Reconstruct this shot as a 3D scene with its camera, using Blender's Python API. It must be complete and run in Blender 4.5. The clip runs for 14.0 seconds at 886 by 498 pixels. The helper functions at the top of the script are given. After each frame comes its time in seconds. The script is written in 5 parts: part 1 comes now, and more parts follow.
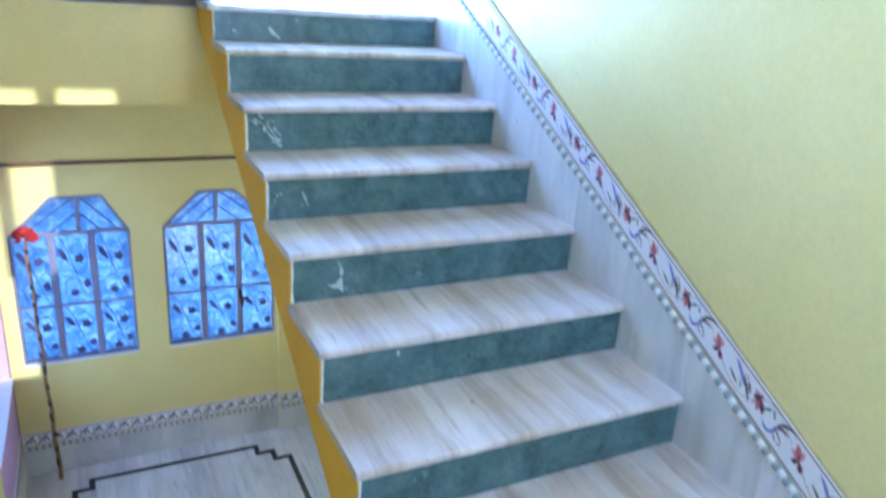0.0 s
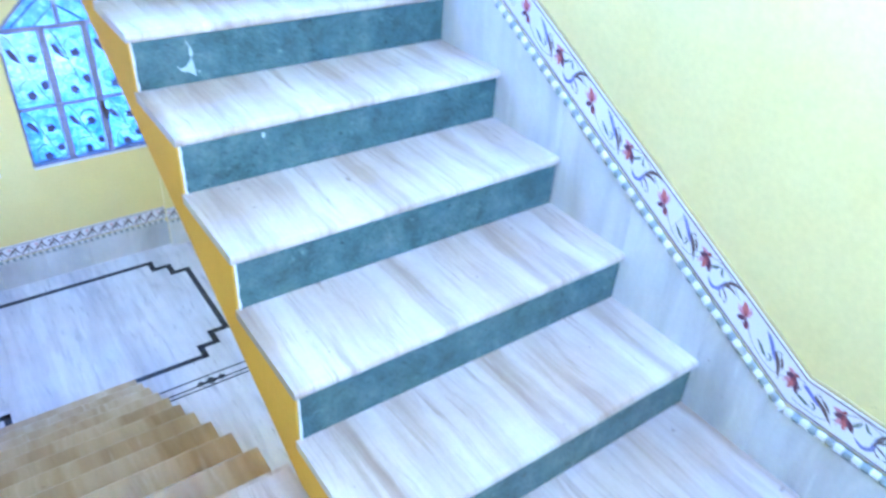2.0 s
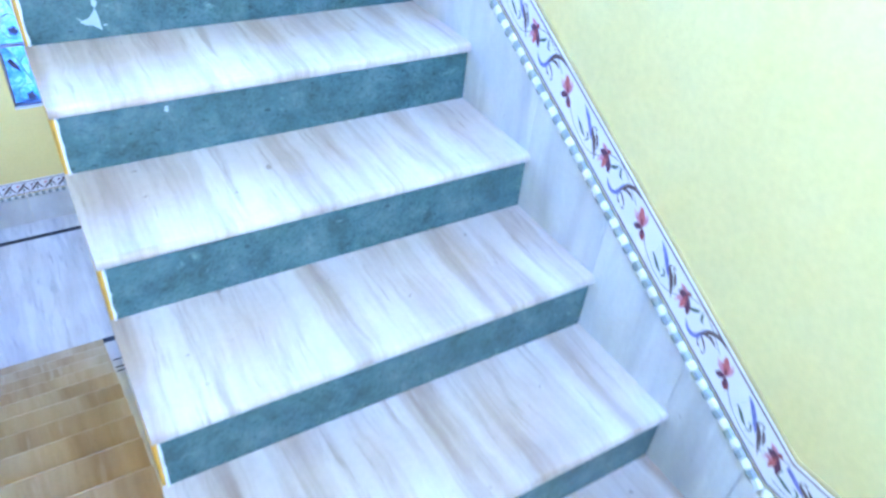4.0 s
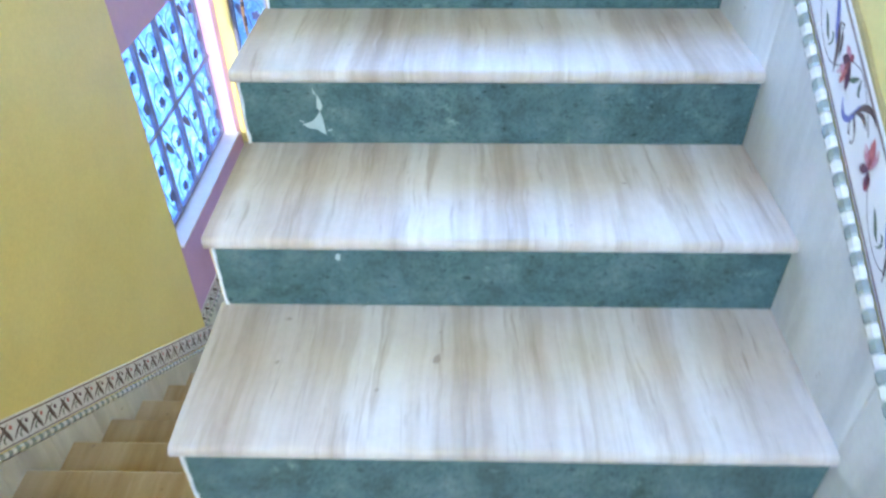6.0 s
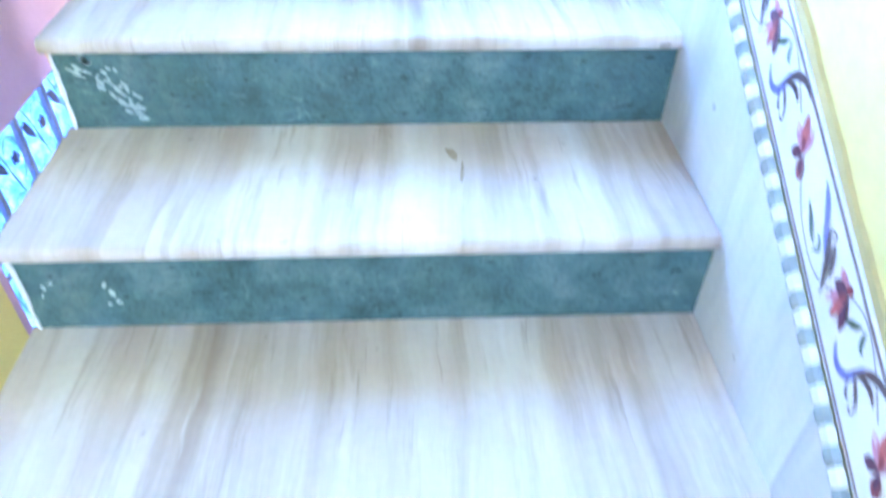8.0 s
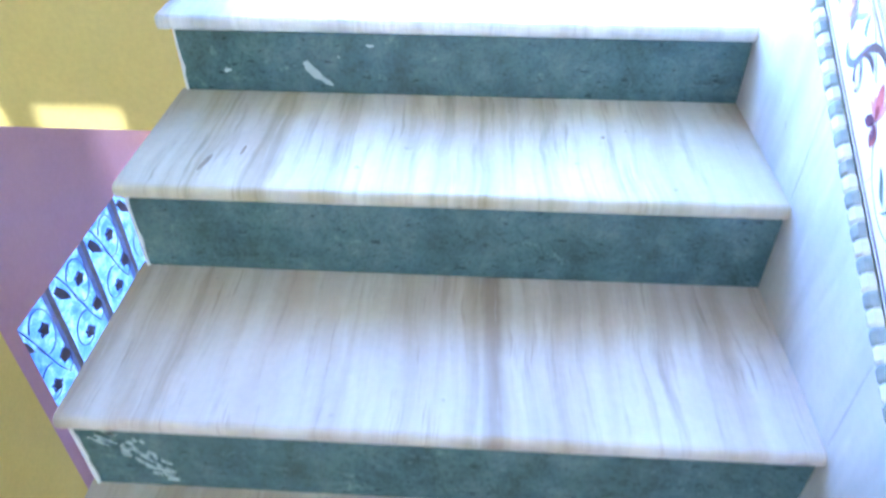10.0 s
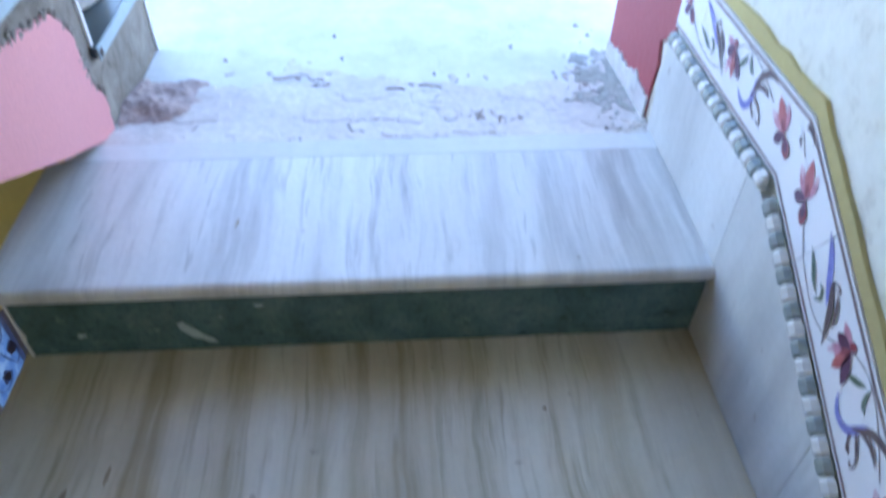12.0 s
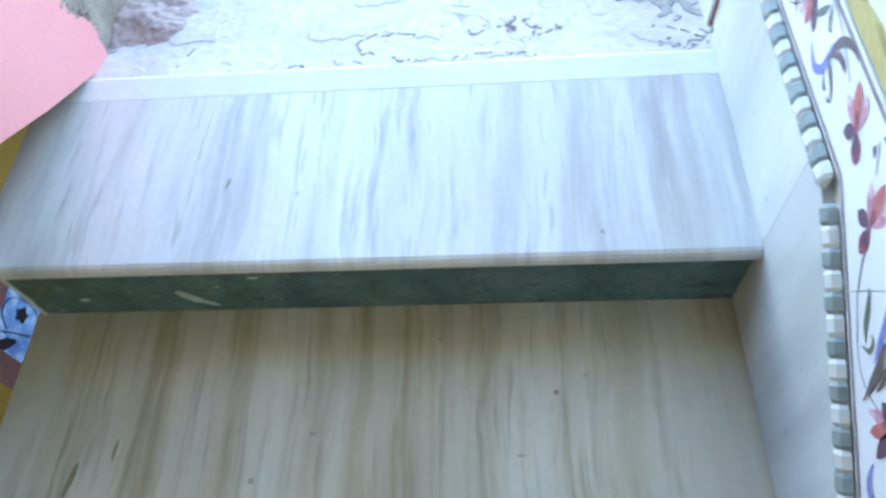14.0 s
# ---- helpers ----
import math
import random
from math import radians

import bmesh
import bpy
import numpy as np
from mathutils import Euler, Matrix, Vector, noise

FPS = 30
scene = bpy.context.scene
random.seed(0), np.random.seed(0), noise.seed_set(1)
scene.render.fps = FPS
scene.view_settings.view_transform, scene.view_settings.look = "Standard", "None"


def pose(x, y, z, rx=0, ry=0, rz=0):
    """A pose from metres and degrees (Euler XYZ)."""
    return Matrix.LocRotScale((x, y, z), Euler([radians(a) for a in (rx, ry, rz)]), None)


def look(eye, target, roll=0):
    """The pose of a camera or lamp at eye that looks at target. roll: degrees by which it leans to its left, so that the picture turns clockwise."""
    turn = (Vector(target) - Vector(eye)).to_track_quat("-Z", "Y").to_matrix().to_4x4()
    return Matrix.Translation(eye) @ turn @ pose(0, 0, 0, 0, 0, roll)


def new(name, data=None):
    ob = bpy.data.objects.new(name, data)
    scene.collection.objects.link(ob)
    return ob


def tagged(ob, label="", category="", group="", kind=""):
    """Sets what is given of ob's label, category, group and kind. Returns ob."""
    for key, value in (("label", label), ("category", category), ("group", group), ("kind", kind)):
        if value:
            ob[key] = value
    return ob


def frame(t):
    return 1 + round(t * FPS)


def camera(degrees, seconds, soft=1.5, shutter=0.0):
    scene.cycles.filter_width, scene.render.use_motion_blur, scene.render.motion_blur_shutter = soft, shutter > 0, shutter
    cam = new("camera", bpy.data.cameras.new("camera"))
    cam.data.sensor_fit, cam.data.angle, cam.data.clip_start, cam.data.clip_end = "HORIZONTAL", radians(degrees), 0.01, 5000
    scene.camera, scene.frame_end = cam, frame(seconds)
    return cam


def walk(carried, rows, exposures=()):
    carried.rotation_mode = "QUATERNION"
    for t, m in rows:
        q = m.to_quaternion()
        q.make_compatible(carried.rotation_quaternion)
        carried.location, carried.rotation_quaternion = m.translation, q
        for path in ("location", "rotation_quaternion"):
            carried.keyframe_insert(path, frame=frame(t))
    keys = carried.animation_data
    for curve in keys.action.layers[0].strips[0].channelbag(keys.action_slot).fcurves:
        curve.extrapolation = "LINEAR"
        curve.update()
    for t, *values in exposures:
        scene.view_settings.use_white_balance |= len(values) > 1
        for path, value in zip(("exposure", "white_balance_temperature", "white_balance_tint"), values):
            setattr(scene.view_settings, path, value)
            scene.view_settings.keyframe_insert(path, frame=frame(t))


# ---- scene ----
cam = camera(63.4, 14.0, soft=2.5, shutter=0.7)
PATH = [
    (0, pose(-0.496, -0.682, 1.543, 70.07, -4.00, -25.90)),
    (0.5, pose(-0.471, -0.681, 1.504, 65.24, -3.41, -27.85)),
    (1, pose(-0.469, -0.699, 1.470, 60.22, -3.65, -30.57)),
    (1.5, pose(-0.425, -0.689, 1.439, 56.05, -3.60, -33.85)),
    (2, pose(-0.413, -0.696, 1.434, 55.25, -3.35, -35.16)),
    (2.2, pose(-0.417, -0.713, 1.420, 54.48, -3.50, -36.71)),
    (4.3, pose(0.044, -0.454, 1.377, 50.76, -5.21, -28.65)),
    (4.5, pose(0.097, -0.383, 1.375, 50.05, -3.79, -26.28)),
    (5, pose(0.212, -0.240, 1.359, 49.60, -1.10, -17.13)),
    (5.5, pose(0.379, -0.116, 1.376, 51.71, -1.42, -4.12)),
    (6, pose(0.431, -0.024, 1.389, 50.75, 0.48, 1.33)),
    (6.5, pose(0.462, 0.195, 1.396, 50.47, -2.60, 0.53)),
    (7, pose(0.437, 0.449, 1.496, 49.90, -1.99, -3.20)),
    (7.5, pose(0.471, 0.586, 1.528, 49.43, -2.23, -5.56)),
    (8, pose(0.563, 0.772, 1.595, 49.30, -0.66, -2.50)),
    (8.5, pose(0.593, 0.857, 1.661, 51.45, 0.43, 1.38)),
    (9, pose(0.560, 1.017, 1.683, 52.69, -2.31, 2.74)),
    (9.2, pose(0.531, 1.084, 1.758, 52.14, -1.47, 2.33)),
    (11.3, pose(0.577, 1.583, 1.976, 48.02, 0.45, 4.34)),
    (11.5, pose(0.569, 1.659, 2.019, 45.36, -1.48, 3.15)),
    (12, pose(0.554, 1.745, 2.136, 46.62, -0.83, -3.63)),
    (12.5, pose(0.540, 1.771, 2.162, 50.78, 0.59, 0.92)),
    (13, pose(0.556, 1.834, 2.148, 47.85, 0.59, -0.02)),
    (13.5, pose(0.628, 1.945, 2.186, 32.89, 3.39, 2.91)),
    (14, pose(0.675, 1.980, 2.189, 31.58, 4.61, 0.91)),
]
EXPOSURES = [(0.0, 5.2, 4550, 17), (0.5, 5.9, 4250, 18), (1.0, 6.1, 4050, 19), (2.0, 6.15, 4100, 20), (4.5, 6.1, 4200, 20), (5.0, 5.95, 4450, 18), (5.5, 5.6, 5000, 13),
             (6.5, 5.75, 4900, 14), (7.5, 5.95, 4750, 15), (8.5, 6.1, 4450, 18), (9.2, 6.0, 4350, 22),
             (11.3, 3.85, 5800, 16), (12.0, 3.2, 5650, 17), (12.5, 2.9, 5600, 17), (13.0, 2.7, 5700, 17), (13.5, 3.3, 5950, 12), (14.0, 3.75, 6050, 9)]
walk(cam, PATH, EXPOSURES)

# ---- light ----
SUN_WAY = Vector((-0.237, 1.0, -0.415)).normalized()
world = bpy.data.worlds.new("sky")
scene.world = world
world.use_nodes = True
sky = world.node_tree.nodes.new("ShaderNodeTexSky")
sky.sky_type = "NISHITA"
sky.sun_disc = False
sky.sun_elevation = math.asin(-SUN_WAY.z)
sky.sun_rotation = math.atan2(-SUN_WAY.x, -SUN_WAY.y)
world.node_tree.nodes["Background"].inputs["Strength"].default_value = 0.15
world.node_tree.links.new(sky.outputs["Color"], world.node_tree.nodes["Background"].inputs["Color"])
sun_data = bpy.data.lights.new("sun", "SUN")
sun_data.energy = 2.0
sun_data.angle = radians(0.5)
sun_data.color = (1.0, 0.93, 0.8)
sun = new("sun", sun_data)
sun.matrix_world = look((0, 0, 8), Vector((0, 0, 8)) + SUN_WAY)
# fill lamp added in the unseen window behind the landing to brighten the steps
glow = bpy.data.lights.new("landing_fill_light", "AREA")
glow.shape = "RECTANGLE"
glow.size, glow.size_y = 0.9, 1.75
glow.energy = 0.9
glow.color = (0.84, 0.93, 1.0)
landing_fill = new("landing_fill_light", glow)
landing_fill.matrix_world = look((0.38, -1.20, 2.05), (0.38, 1.0, 2.05))

# skylight in the three windows of the hall, behind their glass
for name, eye, way, w, h, watts in (("hall_window_light", (-0.645, 4.48, -0.52), (0, -1, 0), 0.64, 0.98, 0.22), ("hall_window_light", (0.295, 4.48, -0.52), (0, -1, 0), 0.68, 0.98, 0.22),
                                    ("side_window_light", (-1.29, 3.60, -0.52), (1, 0, 0), 1.1, 1.0, 0.8)):
    lamp = bpy.data.lights.new(name, "AREA")
    lamp.shape = "RECTANGLE"
    lamp.size, lamp.size_y, lamp.energy, lamp.color = w, h, watts, (0.82, 0.92, 1.0)
    new(name, lamp).matrix_world = look(eye, Vector(eye) + Vector(way))


# ---- materials ----
def nodes_of(name):
    m = bpy.data.materials.new(name)
    m.use_nodes = True
    nt = m.node_tree
    return m, nt, nt.nodes["Principled BSDF"]


def add(nt, kind, **values):
    n = nt.nodes.new(kind)
    for key, value in values.items():
        n.inputs[key.replace("_", " ")].default_value = value
    return n


def ramp(nt, fac, stops):
    n = nt.nodes.new("ShaderNodeValToRGB")
    e = n.color_ramp.elements
    while len(e) < len(stops):
        e.new(0.5)
    for el, (p, c) in zip(e, stops):
        el.position = p
        el.color = (*c, 1)
    nt.links.new(fac, n.inputs["Fac"])
    return n.outputs["Color"]


def mixed(nt, fac, a, b, mode="MIX"):
    n = nt.nodes.new("ShaderNodeMix")
    n.data_type = "RGBA"
    n.blend_type = mode
    for sock, v in ((n.inputs[0], fac), (n.inputs[6], a), (n.inputs[7], b)):
        if isinstance(v, (int, float)):
            sock.default_value = v
        elif isinstance(v, tuple):
            sock.default_value = (*v, 1)
        else:
            nt.links.new(v, sock)
    return n.outputs[2]


def coords(nt, scale=(1, 1, 1), turn=(0, 0, 0), shift=True):
    """Object coordinates, shifted from piece to piece."""
    tc = nt.nodes.new("ShaderNodeTexCoord")
    mp = nt.nodes.new("ShaderNodeMapping")
    mp.inputs["Scale"].default_value = scale
    mp.inputs["Rotation"].default_value = turn
    src = tc.outputs["Object"]
    if shift:
        info = nt.nodes.new("ShaderNodeObjectInfo")
        mul = nt.nodes.new("ShaderNodeVectorMath")
        mul.operation = "MULTIPLY_ADD"
        mul.inputs[1].default_value = (7.3, 3.1, 5.7)
        nt.links.new(info.outputs["Random"], mul.inputs[0])
        nt.links.new(src, mul.inputs[2])
        src = mul.outputs[0]
    nt.links.new(src, mp.inputs["Vector"])
    return mp.outputs["Vector"]


def noise_of(nt, vec, scale, detail=4.0, rough=0.55, warp=0.0):
    n = add(nt, "ShaderNodeTexNoise", Scale=scale, Detail=detail, Roughness=rough, Distortion=warp)
    nt.links.new(vec, n.inputs["Vector"])
    return n.outputs["Fac"]


def bump(nt, bsdf, height, strength, distance=0.01):
    n = add(nt, "ShaderNodeBump", Strength=strength, Distance=distance)
    nt.links.new(height, n.inputs["Height"])
    nt.links.new(n.outputs["Normal"], bsdf.inputs["Normal"])


def paint(name, col, dark, rough=0.55, grain=60.0, depth=0.12, stain=None):
    m, nt, b = nodes_of(name)
    v = coords(nt, shift=False)
    big = noise_of(nt, v, 1.7, 5, 0.6)
    fine = noise_of(nt, v, grain, 3, 0.6)
    c = ramp(nt, big, [(0.3, dark), (0.65, col)])
    c = mixed(nt, 0.10, c, ramp(nt, fine, [(0.3, (0.25, 0.25, 0.25)), (0.7, (1, 1, 1))]), "MULTIPLY")
    if stain:
        spots = noise_of(nt, v, 9.0, 6, 0.7)
        c = mixed(nt, ramp(nt, spots, [(0.66, (0, 0, 0)), (0.76, (0.7, 0.7, 0.7))]), c, stain)
    nt.links.new(c, b.inputs["Base Color"])
    b.inputs["Roughness"].default_value = rough
    bump(nt, b, fine, depth, 0.004)
    return m


def marble(name, stops, streak, rough, turn=(0, 0, 0), vary=0.12, line=0.5, smudge=0.0):
    """Banded marble: streaks run along the axis that streak scales least."""
    m, nt, b = nodes_of(name)
    v3 = coords(nt)
    drift = nt.nodes.new("ShaderNodeTexNoise")
    drift.inputs["Scale"].default_value = 3.4
    drift.inputs["Detail"].default_value = 4.0
    nt.links.new(v3, drift.inputs["Vector"])
    cloud = noise_of(nt, v3, 3.4, 4, 0.6)

    def stretched(k, along=1.0):
        mp = nt.nodes.new("ShaderNodeMapping")
        long = min(streak)
        mp.inputs["Scale"].default_value = tuple(q * k * (along if q == long else 1.0) for q in streak)
        mp.inputs["Rotation"].default_value = turn
        nt.links.new(mixed(nt, 0.045, v3, drift.outputs["Color"], "ADD"), mp.inputs["Vector"])
        return mp.outputs["Vector"]
    bands = noise_of(nt, stretched(0.75), 1.0, 4, 0.58, 0.2)
    c = ramp(nt, bands, stops)
    gate = ramp(nt, cloud, [(0.38, (0.15, 0.15, 0.15)), (0.60, (1, 1, 1))])
    lines = noise_of(nt, stretched(2.2, 1.5), 1.0, 5, 0.62, 0.3)
    f1 = ramp(nt, lines, [(0.52, (0, 0, 0)), (0.68, (line,) * 3)])
    c = mixed(nt, mixed(nt, 1.0, f1, gate, "MULTIPLY"), c, stops[0][1])
    breaks = ramp(nt, noise_of(nt, stretched(1.1, 5.0), 1.0, 3, 0.5), [(0.45, (0, 0, 0)), (0.62, (1, 1, 1))])
    hair = noise_of(nt, stretched(5.5, 1.6), 1.0, 3, 0.55, 0.2)
    f2 = ramp(nt, hair, [(0.57, (0, 0, 0)), (0.70, (line * 0.9,) * 3)])
    c = mixed(nt, mixed(nt, 1.0, f2, breaks, "MULTIPLY"), c, stops[0][1])
    pale = ramp(nt, noise_of(nt, stretched(3.3, 2.0), 1.0, 3, 0.5), [(0.60, (0, 0, 0)), (0.72, (0.45, 0.45, 0.45))])
    c = mixed(nt, pale, c, stops[-1][1])
    c = mixed(nt, vary, c, ramp(nt, cloud, [(0.35, (0.45, 0.40, 0.33)), (0.65, (1, 1, 1))]), "MULTIPLY")
    if smudge:
        foot = noise_of(nt, stretched(0.30, 3.0), 1.0, 5, 0.6)
        f3 = ramp(nt, foot, [(0.42, (0, 0, 0)), (0.80, (smudge,) * 3)])
        c = mixed(nt, f3, c, (0.72, 0.62, 0.50), "MULTIPLY")
    grain = noise_of(nt, v3, 85.0, 4, 0.7)
    c = mixed(nt, 0.09, c, ramp(nt, grain, [(0.34, (0.35, 0.33, 0.30)), (0.6, (1, 1, 1))]), "MULTIPLY")
    dots = noise_of(nt, v3, 30.0, 2, 0.4)
    c = mixed(nt, ramp(nt, dots, [(0.74, (0, 0, 0)), (0.78, (0.6, 0.6, 0.6))]), c, (0.22, 0.16, 0.12))
    nt.links.new(c, b.inputs["Base Color"])
    b.inputs["Roughness"].default_value = rough
    bump(nt, b, lines, 0.02, 0.002)
    return m


def green_marble():
    """Mottled green stone: cloudy ground, fine grain, dark specks and pale feathery veins."""
    m, nt, b = nodes_of("green_marble")
    v = coords(nt)
    big = noise_of(nt, v, 11.0, 9, 0.75, 0.25)
    c = ramp(nt, big, [(0.28, (0.034, 0.064, 0.064)), (0.5, (0.080, 0.142, 0.136)), (0.74, (0.155, 0.218, 0.212))])
    grain = noise_of(nt, v, 150.0, 4, 0.7)
    c = mixed(nt, 0.42, c, ramp(nt, grain, [(0.33, (0.25, 0.25, 0.25)), (0.52, (1, 1, 1))]), "MULTIPLY")
    specks = noise_of(nt, coords(nt, (0.7, 1, 1.6), (0, 0.5, 0)), 62.0, 3, 0.6)
    c = mixed(nt, ramp(nt, specks, [(0.29, (0.75, 0.75, 0.75)), (0.37, (0, 0, 0))]), c, (0.010, 0.026, 0.026))
    blot = noise_of(nt, coords(nt, (0.8, 1, 1.4)), 12.0, 3, 0.5, 0.4)
    c = mixed(nt, ramp(nt, blot, [(0.18, (0.6, 0.6, 0.6)), (0.26, (0, 0, 0))]), c, (0.010, 0.020, 0.022))
    pale = noise_of(nt, coords(nt, (1, 1, 1.5), (0, 0.7, 0)), 19.0, 6, 0.75, 0.5)
    c = mixed(nt, ramp(nt, pale, [(0.60, (0, 0, 0)), (0.72, (0.6, 0.6, 0.6))]), c, (0.24, 0.34, 0.31))
    nt.links.new(c, b.inputs["Base Color"])
    b.inputs["Roughness"].default_value = 0.26
    bump(nt, b, specks, 0.04, 0.002)
    return m


def plain(name, col, rough=0.5, metal=0.0, var=0.25, scale=14.0, depth=0.05):
    m, nt, b = nodes_of(name)
    f = noise_of(nt, coords(nt), scale, 4, 0.6)
    c = mixed(nt, 1.0, col, ramp(nt, f, [(0.25, (1 - var,) * 3), (0.75, (1, 1, 1))]), "MULTIPLY")
    nt.links.new(c, b.inputs["Base Color"])
    b.inputs["Roughness"].default_value = rough
    b.inputs["Metallic"].default_value = metal
    bump(nt, b, f, depth, 0.003)
    return m


def cement(name, light, dark, rough=0.9, scale=5.0, depth=0.5, cracks=0.75):
    m, nt, b = nodes_of(name)
    v = coords(nt, shift=False)
    big = noise_of(nt, v, scale, 8, 0.7, 0.4)
    fine = noise_of(nt, v, scale * 14, 4, 0.65)
    c = ramp(nt, big, [(0.3, dark), (0.66, light)])
    c = mixed(nt, 0.35, c, ramp(nt, fine, [(0.25, (0.3, 0.3, 0.3)), (0.7, (1, 1, 1))]), "MULTIPLY")
    vor = nt.nodes.new("ShaderNodeTexVoronoi")
    vor.feature = "DISTANCE_TO_EDGE"
    vor.inputs["Scale"].default_value = 4.5
    warp = nt.nodes.new("ShaderNodeTexNoise")
    warp.inputs["Scale"].default_value = 9.0
    nt.links.new(v, warp.inputs["Vector"])
    nt.links.new(mixed(nt, 0.25, v, warp.outputs["Color"], "ADD"), vor.inputs["Vector"])
    crack = ramp(nt, vor.outputs["Distance"], [(0.004, (cracks,) * 3), (0.012, (0, 0, 0))])
    gate = ramp(nt, noise_of(nt, v, 2.3, 2), [(0.52, (0, 0, 0)), (0.6, (1, 1, 1))])
    c = mixed(nt, mixed(nt, 1.0, crack, gate, "MULTIPLY"), c, tuple(0.35 * a for a in dark))
    nt.links.new(c, b.inputs["Base Color"])
    b.inputs["Roughness"].default_value = rough
    bump(nt, b, mixed(nt, 0.5, big, fine), depth, 0.012)
    return m


def blue_glass(name="blue_obscured_glass", tint=1.0):
    """Obscured blue window glass that passes the light of the sky."""
    m, nt, b = nodes_of(name)
    v = coords(nt)
    wave = noise_of(nt, v, 16.0, 6, 0.75, 0.8)
    fine = noise_of(nt, coords(nt, (1, 1, 2.2)), 60.0, 3, 0.7)
    c = ramp(nt, wave, [(0.36, (0.22, 0.32, 0.52)), (0.50, (0.35, 0.47, 0.64)), (0.62, (0.64, 0.73, 0.80))])
    c = mixed(nt, 1.0, c, (tint, tint, tint), "MULTIPLY")
    c = mixed(nt, 0.5, c, ramp(nt, fine, [(0.3, (0.50, 0.60, 0.8)), (0.62, (1, 1, 1))]), "MULTIPLY")
    tr = nt.nodes.new("ShaderNodeBsdfTranslucent")
    nt.links.new(c, tr.inputs["Color"])
    gl = add(nt, "ShaderNodeBsdfGlossy", Roughness=0.15)
    mx = nt.nodes.new("ShaderNodeMixShader")
    mx.inputs[0].default_value = 0.06
    nt.links.new(tr.outputs[0], mx.inputs[1])
    nt.links.new(gl.outputs[0], mx.inputs[2])
    nt.links.new(mx.outputs[0], nt.nodes["Material Output"].inputs["Surface"])
    return m


M_YELLOW = paint("yellow_wall_paint", (0.76, 0.65, 0.24), (0.71, 0.59, 0.20), 0.5, 70, 0.10, None)
def paling_paint():
    """Yellow paint that turns to mottled off-white towards the terrace, with a ragged edge."""
    m, nt, b = nodes_of("yellow_to_off_white_wall")
    v = coords(nt, shift=False)
    fine = noise_of(nt, v, 70, 3, 0.6)
    c = ramp(nt, noise_of(nt, v, 1.7, 5, 0.6), [(0.3, (0.72, 0.61, 0.23)), (0.65, (0.77, 0.67, 0.28))])
    lime = ramp(nt, noise_of(nt, v, 26, 6, 0.7), [(0.25, (0.50, 0.47, 0.40)), (0.45, (0.74, 0.72, 0.64)), (0.7, (0.78, 0.77, 0.70))])
    sep = nt.nodes.new("ShaderNodeSeparateXYZ")
    nt.links.new(v, sep.inputs[0])
    add_n = nt.nodes.new("ShaderNodeMath")
    add_n.operation = "MULTIPLY_ADD"
    nt.links.new(noise_of(nt, v, 4.0, 6, 0.65), add_n.inputs[0])
    add_n.inputs[1].default_value = 0.9
    nt.links.new(sep.outputs["Y"], add_n.inputs[2])
    rng_n = nt.nodes.new("ShaderNodeMapRange")
    rng_n.inputs["From Min"].default_value = 1.95
    rng_n.inputs["From Max"].default_value = 2.75
    nt.links.new(add_n.outputs[0], rng_n.inputs["Value"])
    c = mixed(nt, rng_n.outputs["Result"], c, lime)
    c = mixed(nt, 0.10, c, ramp(nt, fine, [(0.3, (0.25, 0.25, 0.25)), (0.7, (1, 1, 1))]), "MULTIPLY")
    spots = noise_of(nt, v, 34.0, 3, 0.5)
    c = mixed(nt, ramp(nt, spots, [(0.74, (0, 0, 0)), (0.78, (0.4, 0.4, 0.4))]), c, (0.25, 0.19, 0.10))
    nt.links.new(c, b.inputs["Base Color"])
    b.inputs["Roughness"].default_value = 0.5
    bump(nt, b, fine, 0.15, 0.004)
    return m


M_RIGHT = paling_paint()
M_SIDE = paint("ochre_stringer_paint", (0.80, 0.50, 0.055), (0.72, 0.43, 0.045), 0.9, 60, 0.15)
M_SIDE.node_tree.nodes["Principled BSDF"].inputs["Specular IOR Level"].default_value = 0.2
M_OLIVE = paint("stained_paint_edge", (0.56, 0.46, 0.19), (0.38, 0.31, 0.14), 0.8, 90, 0.5, (0.13, 0.11, 0.06))
M_LAVENDER = paint("lavender_wall_paint", (0.60, 0.38, 0.66), (0.52, 0.32, 0.58), 0.5, 60, 0.1)
M_PINK = paint("pink_wall_paint", (0.80, 0.36, 0.37), (0.74, 0.32, 0.33), 0.75, 150, 0.16)
M_RED = paint("red_jamb_paint", (0.38, 0.075, 0.09), (0.31, 0.060, 0.075), 0.6, 70, 0.3)
M_TREAD = marble("banded_white_marble", [(0.29, (0.37, 0.29, 0.22)), (0.42, (0.53, 0.455, 0.38)), (0.54, (0.66, 0.60, 0.55)), (0.71, (0.74, 0.705, 0.67))],
                 (17.0, 0.8, 1.0), 0.47, (0, 0, 0), 0.28, 0.65, 0.8)
# eighth tread: streaked marble with its yellowish shade put into the colour
M_TREADSHADE = marble("shaded_banded_marble", [(0.28, (0.29, 0.24, 0.13)), (0.41, (0.48, 0.42, 0.29)), (0.52, (0.61, 0.56, 0.44)), (0.68, (0.69, 0.65, 0.55))],
                      (18.0, 0.7, 1.0), 0.36, (0, 0, 0.02), 0.30, 0.65, 0.6)
